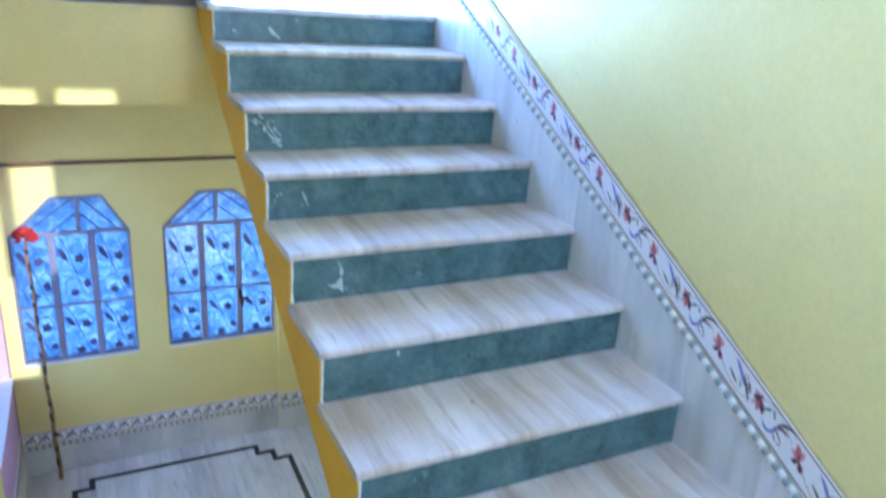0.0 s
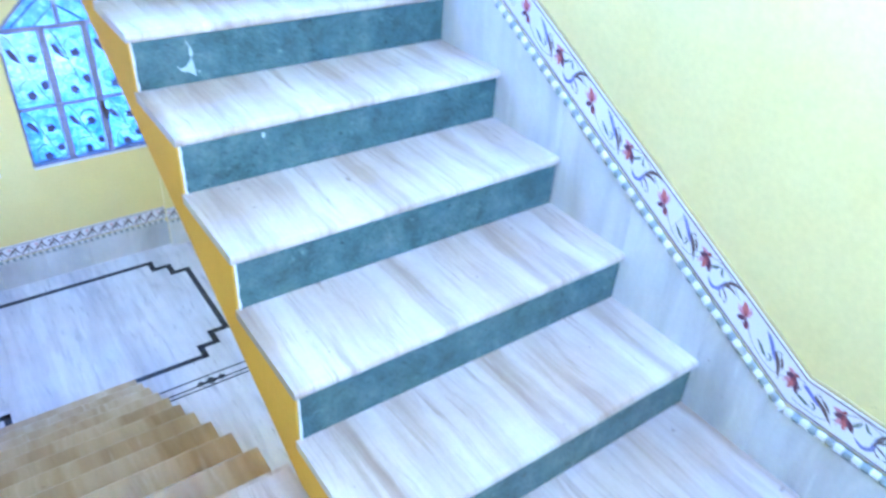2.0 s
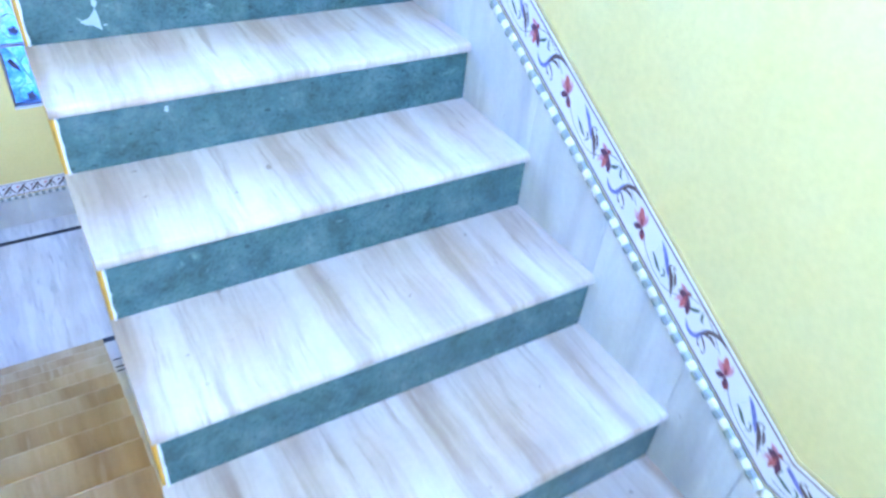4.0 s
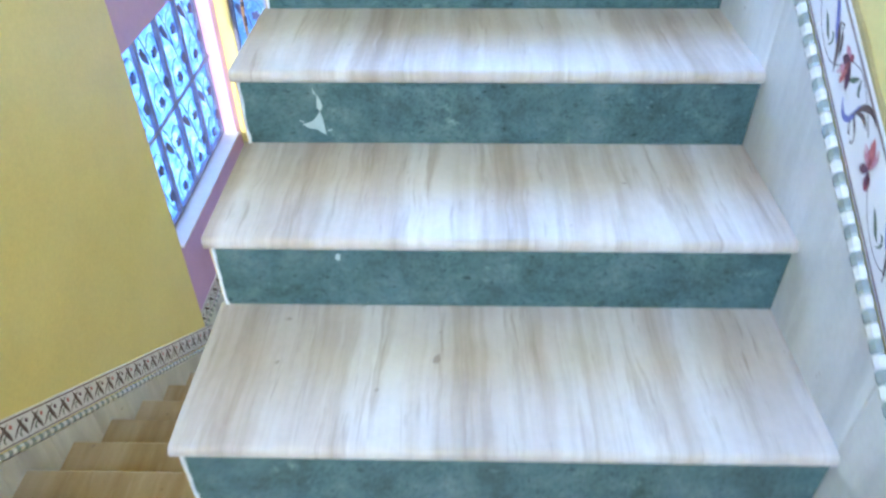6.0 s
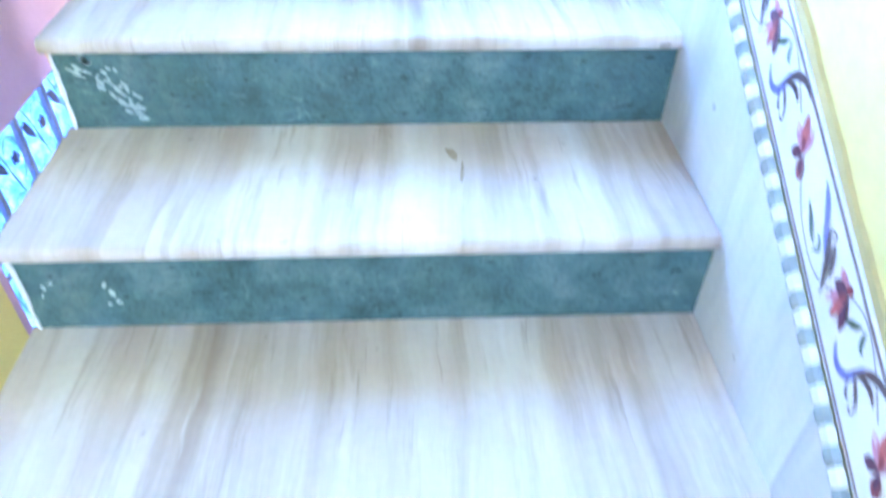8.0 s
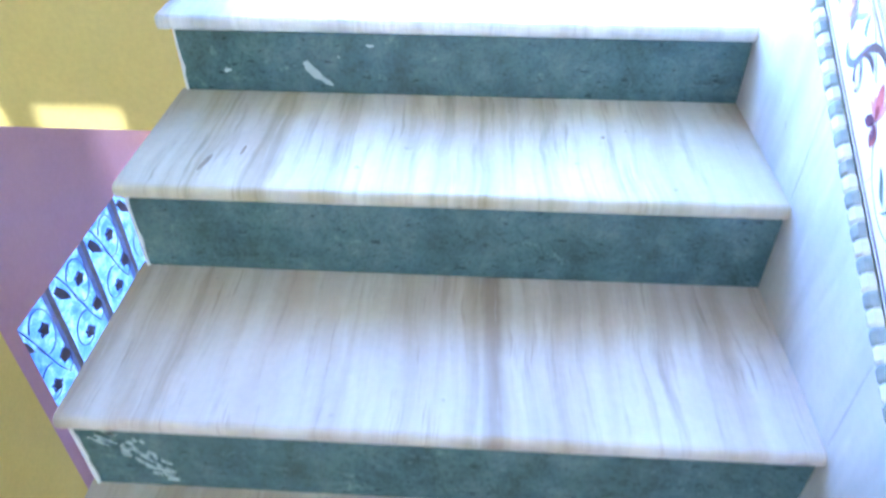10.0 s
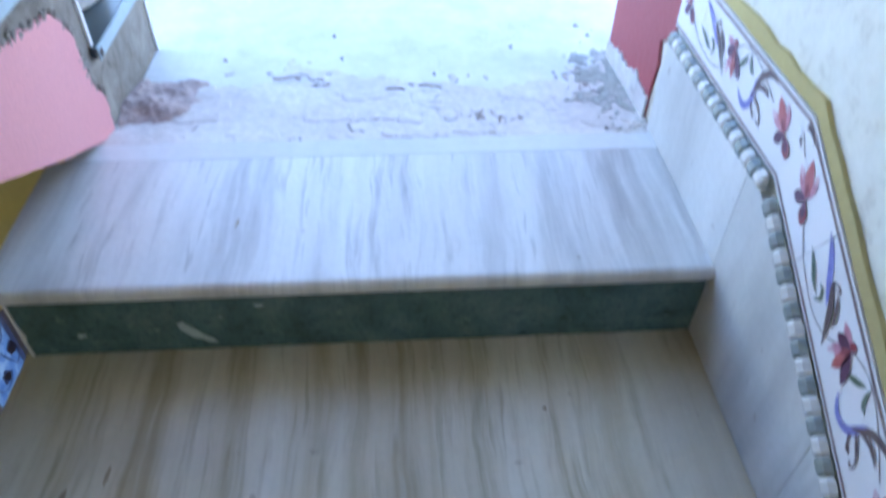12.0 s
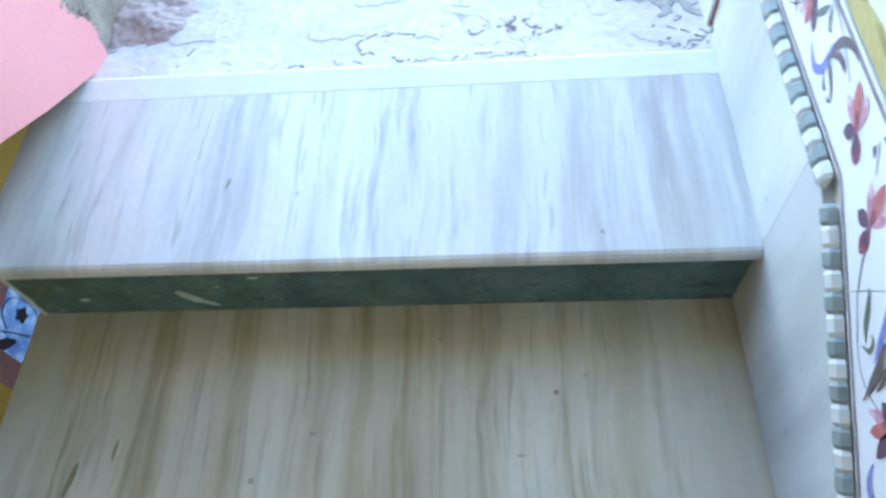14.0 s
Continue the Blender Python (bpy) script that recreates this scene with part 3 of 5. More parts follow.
tread_me = tread_mesh(GO + 0.016)
shaded_me = tread_mesh(GO + 0.016, M_TREADSHADE)
top_me = tread_mesh(0.297, M_TREADTOP, -0.019)
for k in range(1, 10):
    shared("tread", {8: shaded_me, 9: top_me}.get(k, tread_me), flight, pose(0, nose_y(k), tread_z(k)))
riser_cache = {}
for k in range(1, 10):
    z0, z1 = (tread_z(k - 1) if k > 1 else 0.0), tread_z(k) - 0.0262
    h = round(z1 - z0, 4)
    if h not in riser_cache:
        bm = bmesh.new()
        box(bm, 0.0065, W - 0.001, 0, 0.014, 0, h)
        riser_cache[h] = mesh_of("riser", bm, M_GREEN)
    shared("riser", riser_cache[h], flight, pose(0, nose_y(k) + 0.012, z0 + 0.0004))
    # broken white plaster along the free end of the riser
    bm = bmesh.new()
    pts = [(0.0030, 0.0)]
    for s in range(9):
        pts.append((0.0066 + rng.uniform(-0.0006, 0.0035), h * s / 8))
    pts.append((0.0030, h))
    prism(bm, pts, nose_y(k) + 0.0095, nose_y(k) + 0.014, "y")
    ob = part("plaster_edge", bm, M_STRIP, flight, "chipped white plaster edge")
    ob.location.z = z0

# white chips in the risers
def chip(k, x, z, outline):
    bm = bmesh.new()
    y = nose_y(k) + 0.012
    prism(bm, [(x + a, z + b) for a, b in outline], y - 0.0006, y + 0.002, "y")
    part("chip", bm, M_CHIP, flight, "white calcite patch in the green stone")


Z = [0.0] + [tread_z(k) for k in range(1, 10)]

def shard(ln, wd, tilt, rng):
    ca, sa = math.cos(tilt), math.sin(tilt)
    n = 11
    pts = []
    for i in range(n):
        a = 2 * math.pi * i / n
        q = rng.uniform(0.45, 1.15)
        u, w = 0.5 * ln * q * math.cos(a), 0.5 * wd * q * math.sin(a)
        pts.append((u * ca - w * sa, u * sa + w * ca))
    return pts


chip(5, 0.118, Z[4] + 0.026, [(0, 0.016), (0.012, 0.008), (0.026, 0.006), (0.045, -0.008), (0.043, 0.010), (0.041, 0.030), (0.037, 0.046), (0.031, 0.036), (0.021, 0.024)])
chip(5, 0.150, Z[4] + 0.078, [(0, 0.0), (0.006, -0.006), (0.012, 0.004), (0.008, 0.018), (0.003, 0.030), (0.001, 0.016)])
chip(9, 0.225, Z[8] + 0.014, [(0.0, 0.044), (0.009, 0.048), (0.018, 0.037), (0.026, 0.030), (0.034, 0.018), (0.046, 0.010), (0.052, 0.0), (0.038, 0.003), (0.030, 0.011), (0.018, 0.014), (0.010, 0.024), (0.004, 0.030)])
srng = random.Random(77)
for k, x, z, ln, wd, tilt in ((5, 0.148, 0.112, 0.016, 0.004, 110), (5, 0.118, 0.048, 0.014, 0.003, -40), (5, 0.170, 0.030, 0.012, 0.003, 20),
                              (9, 0.236, 0.055, 0.014, 0.006, -50), (9, 0.262, 0.022, 0.012, 0.004, -20), (9, 0.085, 0.040, 0.018, 0.009, 10), (9, 0.345, 0.092, 0.018, 0.006, 0), (9, 0.29, 0.07, 0.006, 0.004, 0)):
    chip(k, x, Z[k - 1] + z, shard(ln, wd, radians(tilt), srng))
# a feathered cloud of shards that runs down along one slanting vein
rng = random.Random(31)
for i in range(46):
    s, side = rng.random(), rng.gauss(0, 0.016)
    x, z = 0.045 + 0.085 * s + 0.6 * side, 0.125 - 0.105 * s + 0.5 * side
    if not (0.012 < x < 0.17 and 0.012 < z < 0.135):
        continue
    chip(7, x, Z[6] + z, shard(rng.uniform(0.006, 0.028), rng.uniform(0.003, 0.009), rng.uniform(-1.1, -0.2), rng))
for x, z, ln, wd, tilt in ((0.122, 0.085, 0.012, 0.007, 60), (0.128, 0.070, 0.018, 0.008, -70), (0.134, 0.052, 0.016, 0.006, -60), (0.120, 0.048, 0.010, 0.005, -20), (0.036, 0.082, 0.012, 0.006, -70), (0.048, 0.090, 0.010, 0.004, 10), (0.030, 0.066, 0.008, 0.004, -80)):
    chip(6, x, Z[5] + z, shard(ln, wd, radians(tilt), rng))
chip(4, 0.215, Z[3] + 0.11, [(0, 0), (0.008, -0.004), (0.010, 0.010), (0.003, 0.012)])


# brown knots in the treads
def knot(k, x, y, length, width, seed, turn=90.0):
    r = random.Random(seed)
    bm = bmesh.new()
    c, sn = math.cos(radians(turn)), math.sin(radians(turn))
    pts = []
    for i in range(14):
        a = 2 * math.pi * i / 14
        q = 0.75 + 0.4 * r.random()
        u, w = 0.5 * length * q * math.cos(a), 0.5 * width * q * math.sin(a)
        pts.append((x + u * c - w * sn, y + u * sn + w * c))
    prism(bm, pts, Z[k] - 0.002, Z[k] + 0.0003, "z")
    part("knot", bm, M_KNOT, flight, "brown knot in the marble")


knot(6, 0.627, 1.743, 0.040, 0.016, 1, 110)
knot(6, 0.640, 1.690, 0.060, 0.006, 2, 85)
knot(8, 0.745, 2.312, 0.008, 0.007, 3)
knot(8, 0.115, 2.205, 0.050, 0.010, 4, 78)
knot(8, 0.165, 2.240, 0.030, 0.005, 5, 84)
knot(9, 0.309, 2.565, 0.022, 0.005, 8, 80)


# ---- wall skirting, beads and flower border ----
SL = 0.535                        # slope of the border
BEND0, BEND1 = -0.225, 2.405      # where it leaves and meets the level


def bead_line(y):
    return 0.182 + max(0.0, min(y, BEND1) - BEND0) * SL


def wall_skirting(parent):
    """One marble panel over each step, up to the bead line."""
    cuts = [BACK, -0.62, -0.19] + [nose_y(k) + 0.014 for k in range(1, 10)] + [2.795]
    for i, (a, b) in enumerate(zip(cuts, cuts[1:])):
        k = max(0, i - 2)
        base = (Z[k] if k else 0.0) - (0.02 if k else 0.002)
        ys = [a + 0.0006] + [c for c in (BEND0, BEND1) if a < c < b] + [b - 0.0006]
        bm = bmesh.new()
        prism(bm, [(b - 0.0006, base), (a + 0.0006, base)] + [(y, bead_line(y)) for y in ys], W, WALL + 0.001)
        ob = part("panel", bm, M_SKIRT, parent)


skirting = tagged(new("baseboard"), "grey-white marble skirting stepping up beside the flight", "skirting", kind="structure")
wall_skirting(skirting)


# flower tile: length along x, height along z, its face towards -y
TILE_L, TILE_H = 0.340, 0.100


def blob(bm, cx, cz, length, width, turn, mat, y=-0.0006, bend=0.0):
    """A flat pointed petal or leaf."""
    n = 6
    up, dn = [], []
    c, s = math.cos(radians(turn)), math.sin(radians(turn))
    for i in range(n + 1):
        t = i / n
        half = width * 0.5 * math.sin(math.pi * min(1, t ** 1.15)) ** 0.8 if t < 1 else 0.0
        off = bend * math.sin(math.pi * t)
        for lst, sg in ((up, 1), (dn, -1)):
            u, w = t * length, sg * half + off
            lst.append((cx + u * c - w * s, y, cz + u * s + w * c))
    loop = up[1:-1] + [up[-1]] + dn[1:-1][::-1] + [dn[0]]
    f = bm.faces.new([bm.verts.new(p) for p in loop])
    f.material_index = mat


TILE_MATS = (M_TILE, M_LINE, M_PETAL_R, M_PETAL_P, M_PETAL_D, M_LEAF_B, M_LEAF_D, M_LEAF_G, M_PETAL_T, M_PETAL_M, M_TWIST)


def smooth_line(pts, n=5):
    """A curve through pts."""
    out = []
    for i in range(len(pts) - 1):
        p0, p1, p2, p3 = (Vector(pts[max(0, min(len(pts) - 1, k))]) for k in (i - 1, i, i + 1, i + 2))
        for j in range(n):
            t = j / n
            out.append(0.5 * (2 * p1 + (p2 - p0) * t + (2 * p0 - 5 * p1 + 4 * p2 - p3) * t * t + (3 * p1 - p0 - 3 * p2 + p3) * t ** 3))
    return out + [Vector(pts[-1])]


def leaf(bm, pts, mat, y):
    """A curved leaf: pts are (x, z, width)."""
    rows = []
    line = smooth_line(pts)
    for i, p in enumerate(line):
        d = line[min(len(line) - 1, i + 1)] - line[max(0, i - 1)]
        l = math.hypot(d.x, d.y) or 1
        w = max(0.0004, p.z * 1.05) / 2
        rows.append((bm.verts.new((p.x - d.y / l * w, y, p.y + d.x / l * w)), bm.verts.new((p.x + d.y / l * w, y, p.y - d.x / l * w))))
    for a, b in zip(rows, rows[1:]):
        f = bm.faces.new((a[0], b[0], b[1], a[1]))
        f.material_index = mat


def flower_tile_mesh(length=TILE_L):
    """White tile with two flowers, one nodding, and feathered scrolls on a waving stem."""
    bm = bmesh.new()
    mid = TILE_H / 2 - 0.001
    for ox in (0.055, 0.055 - length):
        def at(*rows):
            return [(ox + u / 1000, mid + v / 1000, w / 1000) for u, v, w in rows]

        def petal(u, v, ang, ln, wd, mat, lay):
            blob(bm, ox + u / 1000, mid + v / 1000, ln / 1000, wd / 1000, ang, mat, -lay / 10000)
        # upright flower
        for ang, ln, wd, mat, lay in ((12, 40, 14, 3, 7), (72, 34, 14, 3, 7), (42, 46, 17, 2, 8), (-46, 25, 16, 4, 9), (222, 30, 17, 9, 9), (224, 22, 10, 4, 11), (40, 20, 9, 9, 10)):
            petal(0, 3, ang, ln, wd, mat, lay)
        petal(24, 8, 12, 16, 7, 8, 9)
        petal(8, 24, 72, 14, 7, 8, 9)
        # nodding flower
        for ang, ln, wd, mat, lay in ((4, 30, 12, 3, 7), (-72, 36, 15, 3, 8), (-102, 40, 14, 2, 9), (-34, 27, 16, 4, 9), (-134, 42, 15, 4, 9), (60, 13, 12, 9, 10), (-80, 18, 9, 9, 10)):
            petal(169, 22, ang, ln, wd, mat, lay)
        petal(176, -4, -72, 14, 7, 8, 9)
        # stems
        leaf(bm, at((170, 24, 1.8), (158, 32, 1.6), (140, 40, 1.5), (112, 40, 1.5), (80, 32, 1.5), (44, 19, 1.5)), 6, -0.0005)
        leaf(bm, at((320, -8, 1.8), (296, -20, 1.6), (267, -28, 1.5), (225, -30, 1.5), (196, -18, 1.5), (176, 10, 1.4)), 6, -0.0005)
        # scroll between the flowers: blue ribbon, brown feathers, curls
        leaf(bm, at((134, -14, 1), (122, -22, 6), (108, -24, 9), (96, -14, 10), (94, 4, 9), (94, 18, 6), (84, 29, 1)), 5, -0.0007)
        leaf(bm, at((97, -6, 1), (92, 10, 6), (88, 26, 10), (76, 38, 9), (60, 43, 5), (46, 41, 1)), 6, -0.0009)
        leaf(bm, at((90, 8, 2), (80, 18, 7), (68, 20, 6), (58, 17, 1)), 6, -0.0010)
        leaf(bm, at((90, 0, 3), (78, -4, 5), (66, -10, 3), (59, -18, 2), (62, -23, 3), (67, -20, 1)), 6, -0.0010)
        leaf(bm, at((92, -10, 2), (84, -18, 3), (77, -21, 5), (74, -20, 1)), 6, -0.0010)
        # small leaves by the nodding flower
        leaf(bm, at((148, 6, 1), (144, 14, 7), (138, 22, 8), (132, 34, 1)), 7, -0.0008)
        leaf(bm, at((128, 38, 1), (122, 28, 6), (114, 20, 5), (108, 22, 1)), 7, -0.0008)
        # scroll beyond it
        leaf(bm, at((292, 35, 1), (276, 30, 8), (256, 20, 10), (238, 8, 8), (222, -2, 1)), 5, -0.0007)
        leaf(bm, at((238, 27, 2), (240, 20, 4), (234, 14, 7), (220, 6, 10), (206, -6, 9), (194, -18, 4), (186, -26, 1)), 6, -0.0009)
        leaf(bm, at((226, 22, 1), (218, 18, 6), (206, 8, 6), (198, -2, 1)), 6, -0.0010)
        leaf(bm, at((236, 27, 3), (230, 29, 3), (228, 24, 2), (233, 22, 1)), 6, -0.0011)
        leaf(bm, at((240, -16, 1), (254, -14, 7), (270, -8, 7), (288, -3, 1)), 7, -0.0008)
        leaf(bm, at((236, -22, 1), (232, -10, 5), (240, -2, 4), (247, -4, 1)), 7, -0.0008)
    for edge, way in ((0.0006, -1), (length - 0.0006, 1)):
        bmesh.ops.bisect_plane(bm, geom=list(bm.verts) + list(bm.edges) + list(bm.faces), plane_co=(edge, 0, 0), plane_no=(way, 0, 0), clear_outer=True)
    box(bm, 0.0005, length - 0.0005, 0, 0.008, 0, TILE_H)
    # brown edge lines, each a pale twist between two dark threads
    for z0, z1 in ((0.0030, 0.0076), (TILE_H - 0.0080, TILE_H - 0.0036)):
        for q0, q1, mat, lay in ((z0, z1, 1, 4), (z0 + 0.0016, z1 - 0.0016, 10, 6)):
            f = bm.faces.new([bm.verts.new(p) for p in ((0.0005, -lay / 10000, q0), (length - 0.0005, -lay / 10000, q0), (length - 0.0005, -lay / 10000, q1), (0.0005, -lay / 10000, q1))])
            f.material_index = mat
    return mesh_of("tile", bm, *TILE_MATS)


tile_me = flower_tile_mesh()


def scroll_tile_mesh(length=TILE_L):
    """White tile with a plain running wave of dark leaves."""
    bm = bmesh.new()
    box(bm, 0.0005, length - 0.0005, 0, 0.008, 0, TILE_H)
    for z0, z1 in ((0.003, 0.008), (TILE_H - 0.010, TILE_H - 0.004)):
        f = bm.faces.new([bm.verts.new(p) for p in ((0.0005, -0.0004, z0), (length - 0.0005, -0.0004, z0), (length - 0.0005, -0.0004, z1), (0.0005, -0.0004, z1))])
        f.material_index = 1
    n = 4
    for i in range(n):
        x = (i + 0.5) * length / n

        def at(*rows):
            return [(x + u / 1000, v / 1000, w / 1000) for u, v, w in rows]
        leaf(bm, at((-39, 14, 2), (-26, 30, 12), (-4, 52, 15), (16, 74, 10), (30, 86, 1)), 6, -0.0006)
        leaf(bm, at((-8, 84, 1), (4, 70, 9), (20, 50, 11), (32, 30, 7), (38, 15, 1)), 6, -0.0007)
        leaf(bm, at((-4, 16, 1), (6, 28, 8), (4, 40, 7), (-6, 44, 1)), 7, -0.0008)
        blob(bm, x - 0.034, 0.058, 0.024, 0.014, 40, 4 if i % 2 else 2, -0.0008)
    return mesh_of("tile", bm, *TILE_MATS)


scroll_me = scroll_tile_mesh()


def bead_mesh(mat, length):
    bm = bmesh.new()
    secs = []
    for x, r in ((0.0, 0.0095), (length * 0.2, 0.0125), (length * 0.8, 0.0125), (length, 0.0095)):
        secs.append([bm.verts.new((x, -r * math.sin(a) * 0.95, r * math.cos(a))) for a in (0, 0.785, 1.571, 2.356, 3.1416)])
    for a, b in zip(secs, secs[1:]):
        for i in range(4):
            bm.faces.new((a[i], a[i + 1], b[i + 1], b[i]))
    bm.faces.new(secs[0])
    bm.faces.new(secs[-1])
    return mesh_of("bead", bm, mat, smooth=False)


BEAD = 0.0212
bead_w, bead_g = bead_mesh(M_ROPEW, BEAD), bead_mesh(M_ROPEG, BEAD)


def border_run(parent, start, end, face, phase=0.0, mitre0=0.0, mitre1=0.0, beads_low=0.015, tile=None):
    """Tiles and beads between two points of the bead line's lower edge; face is the outward normal, mitres are how far the ends lean per height."""
    tile = tile or tile_me
    a, b = Vector(start), Vector(end)
    d = (b - a).normalized()
    n = Vector(face)
    up = n.cross(d) if n.cross(d).z > 0 else d.cross(n)
    m = Matrix((d, -n, up)).transposed().to_4x4()
    total = (b - a).length
    i, s = 0, 0.0
    while s + BEAD <= total + 0.004:
        shared("bead", bead_w if i % 2 == 0 else bead_g, parent, Matrix.Translation(a + d * s + up * beads_low) @ m)
        s += BEAD
        i += 1
    foot = 2 * beads_low + 0.002
    top = foot + TILE_H
    lo_end = min(0.0, mitre0 * top)
    hi_end = max(total, total + mitre1 * top)
    s = -phase
    while s + TILE_L < lo_end:
        s += TILE_L
    while s > lo_end:
        s -= TILE_L
    while s < hi_end - 1e-4:
        here = Matrix.Translation(a + d * s + up * foot) @ m
        if s >= max(0.0, mitre0 * top) and s + TILE_L <= min(total, total + mitre1 * top):
            shared("tile", tile, parent, here)
        else:
            bm = bmesh.new()
            bm.from_mesh(tile)
            for co, no in (((mitre0 * foot - s, 0, 0), (-1, 0, mitre0)), ((total + mitre1 * foot - s, 0, 0), (1, 0, -mitre1))):
                bmesh.ops.bisect_plane(bm, geom=list(bm.verts) + list(bm.edges) + list(bm.faces), plane_co=co, plane_no=no, clear_outer=True)
            if bm.faces:
                shared("tile", mesh_of("tile", bm, *TILE_MATS), parent, here)
            else:
                bm.free()
        s += TILE_L


border = tagged(new("wall_border"), "glazed white border tiles with red flowers and scrolls", "tile border", kind="structure")
BX = W + 0.004
p0, p1, p2, p3 = (BX, BACK, 0.180), (BX, BEND0, 0.180), (BX, BEND1, bead_line(BEND1) - 0.004), (BX, 2.790, bead_line(BEND1) - 0.004)
# the sloping run faces -x; x of its tiles runs up the slope seen from the stair
MT = math.tan(math.atan(SL) / 2)
border_run(border, p1, p2, (-1, 0, 0), phase=0.176, mitre0=MT, mitre1=MT)
border_run(border, p0, p1, (-1, 0, 0), phase=0.11, mitre1=-MT)
border_run(border, p2, p3, (-1, 0, 0), phase=0.05, mitre0=-MT)

# stained ridge of plaster over the border
bm = bmesh.new()
hh = TILE_H + 0.034
line = [(BACK, 0.178 + hh), (BEND0 - hh * 0.25, 0.178 + hh), (BEND1 - hh * 0.25, bead_line(BEND1) + hh - 0.004), (2.79, bead_line(BEND1) + hh - 0.004)]
rng = random.Random(9)
fine = []
for (y0, z0), (y1, z1) in zip(line, line[1:]):
    n = max(2, int((y1 - y0) / 0.03))
    fine += [(y0 + (y1 - y0) * i / n, z0 + (z1 - z0) * i / n) for i in range(n)]
fine.append(line[-1])
upper = [(y, z + 0.007 + 0.012 * max(0.0, min(1.0, (y - 0.9) / 1.2)) + rng.uniform(-0.002, 0.003)) for y, z in fine]
for (a, b), (c, d) in zip(zip(fine, fine[1:]), zip(upper, upper[1:])):
    prism(bm, [a, b, d, c], WALL - 0.006, WALL + 0.0005)
bmesh.ops.remove_doubles(bm, verts=bm.verts, dist=1e-5)
setting("plaster_ridge", bm, M_OLIVE, "stained olive plaster ridge over the border tiles", "trim")


# ---- the lower flight ----
lower = thing("staircase", "brown-streaked marble flight going down to the hall", "staircase")
core = [(LOW_Y + 0.03, -0.03)]
for k in range(0, N_LOW):
    y = LOW_Y + k * LOW_GO
    z = -LOW_RISE * k
    core += [(y + 0.015, z - 0.026), (y + 0.015, z - LOW_RISE - 0.026 if k < N_LOW - 1 else FLOOR + 0.002)]
core = core[1:] + [(LOW_Y + (N_LOW - 1) * LOW_GO - 0.25, FLOOR + 0.002), (LOW_Y - 0.05, -0.25), (LOW_Y - 0.05, -0.035)]
bm = bmesh.new()
prism(bm, core, LEFT + 0.004, -0.004)
part("waist_slab", bm, M_SIDE, lower, "ochre painted concrete slab under the steps")
t = 0.024
bm = bmesh.new()
prism(bm, [(-LOW_GO, 0.0), (0.0, 0.0), (0.006, -0.004), (0.009, -0.012), (0.006, -0.020), (0.0, -t), (-LOW_GO, -t)], LEFT + 0.003, 0.002)
low_tread = mesh_of("tread", bm, M_LOWTREAD)
bm = bmesh.new()
box(bm, LEFT + 0.003, -0.003, 0, 0.013, 0, LOW_RISE - t - 0.0006)
low_riser = mesh_of("riser", bm, M_LOWTREAD)
for k in range(0, N_LOW):
    y = LOW_Y + k * LOW_GO
    z = -LOW_RISE * k
    if k:
        shared("tread", low_tread, lower, pose(0, y, z))
    shared("riser", low_riser, lower, pose(0, y - 0.001, z - LOW_RISE + 0.0003))
bm = bmesh.new()
box(bm, LEFT + 0.003, 0.0, LOW_Y + 0.0005, LOW_Y + 0.012, -0.026, -0.001)
part("nosing", bm, M_TREAD, lower, "white marble landing nosing")

# skirting and border on the outer wall of the lower flight
SLD = -LOW_RISE / LOW_GO
low_skirt = tagged(new("baseboard"), "grey marble skirting descending beside the lower flight", "skirting", kind="structure")
low_border = tagged(new("wall_border"), "white flower border tiles descending along the yellow wall", "tile border", kind="structure")


def low_line(y):
    return max(FLOOR + 0.18, 0.090 + (y - LOW_Y) * SLD)


LOW_END = LOW_Y + (FLOOR + 0.18 - 0.090) / SLD
LOW_END = min(LOW_END, EDGE - 0.005)
cuts = [LOW_Y - 0.1 + 0.24 * i for i in range(20)]
cuts = [c for c in cuts if c < EDGE - 0.1] + [EDGE - 0.002]
for a, b in zip(cuts, cuts[1:]):
    ys = [a + 0.0006] + [c for c in (LOW_END,) if a < c < b] + [b - 0.0006]
    bm = bmesh.new()
    prism(bm, [(b - 0.0006, max(FLOOR, low_line(b) - 0.33)), (a + 0.0006, max(FLOOR, low_line(a) - 0.33))] + [(y, low_line(y)) for y in ys], LEFT - 0.001, LEFT + 0.010)
    part("panel", bm, M_SKIRT, low_skirt)
border_run(low_border, (LEFT + 0.008, LOW_END, low_line(LOW_END)), (LEFT + 0.008, LOW_Y - 0.1, low_line(LOW_Y - 0.1)), (1, 0, 0), tile=scroll_me)
if EDGE - LOW_END > 0.03:
    border_run(low_border, (LEFT + 0.008, EDGE - 0.002, FLOOR + 0.18), (LEFT + 0.008, LOW_END, FLOOR + 0.18), (1, 0, 0), tile=scroll_me)

# skirting and border round the hall
hall_skirt = tagged(new("baseboard"), "grey streaked marble skirting round the hall", "skirting", kind="structure")
hall_border = tagged(new("wall_border"), "white tile border with dark scrolls above the skirting", "tile border", kind="structure")
x = LAV + 0.012
while x < 0.69:
    x1 = min(x + 0.30, 0.692)
    bm = bmesh.new()
    box(bm, x + 0.0006, x1 - 0.0006, FAR - 0.012, FAR - 0.001, FLOOR, FLOOR + 0.206)
    part("panel", bm, M_SKIRT, hall_skirt)
    x = x1
bm = bmesh.new()
box(bm, 0.690, WALL - 0.004, FAR - 0.057, FAR - 0.046, FLOOR, FLOOR + 0.206)
part("panel", bm, M_SKIRT, hall_skirt)
y = EDGE + 0.006
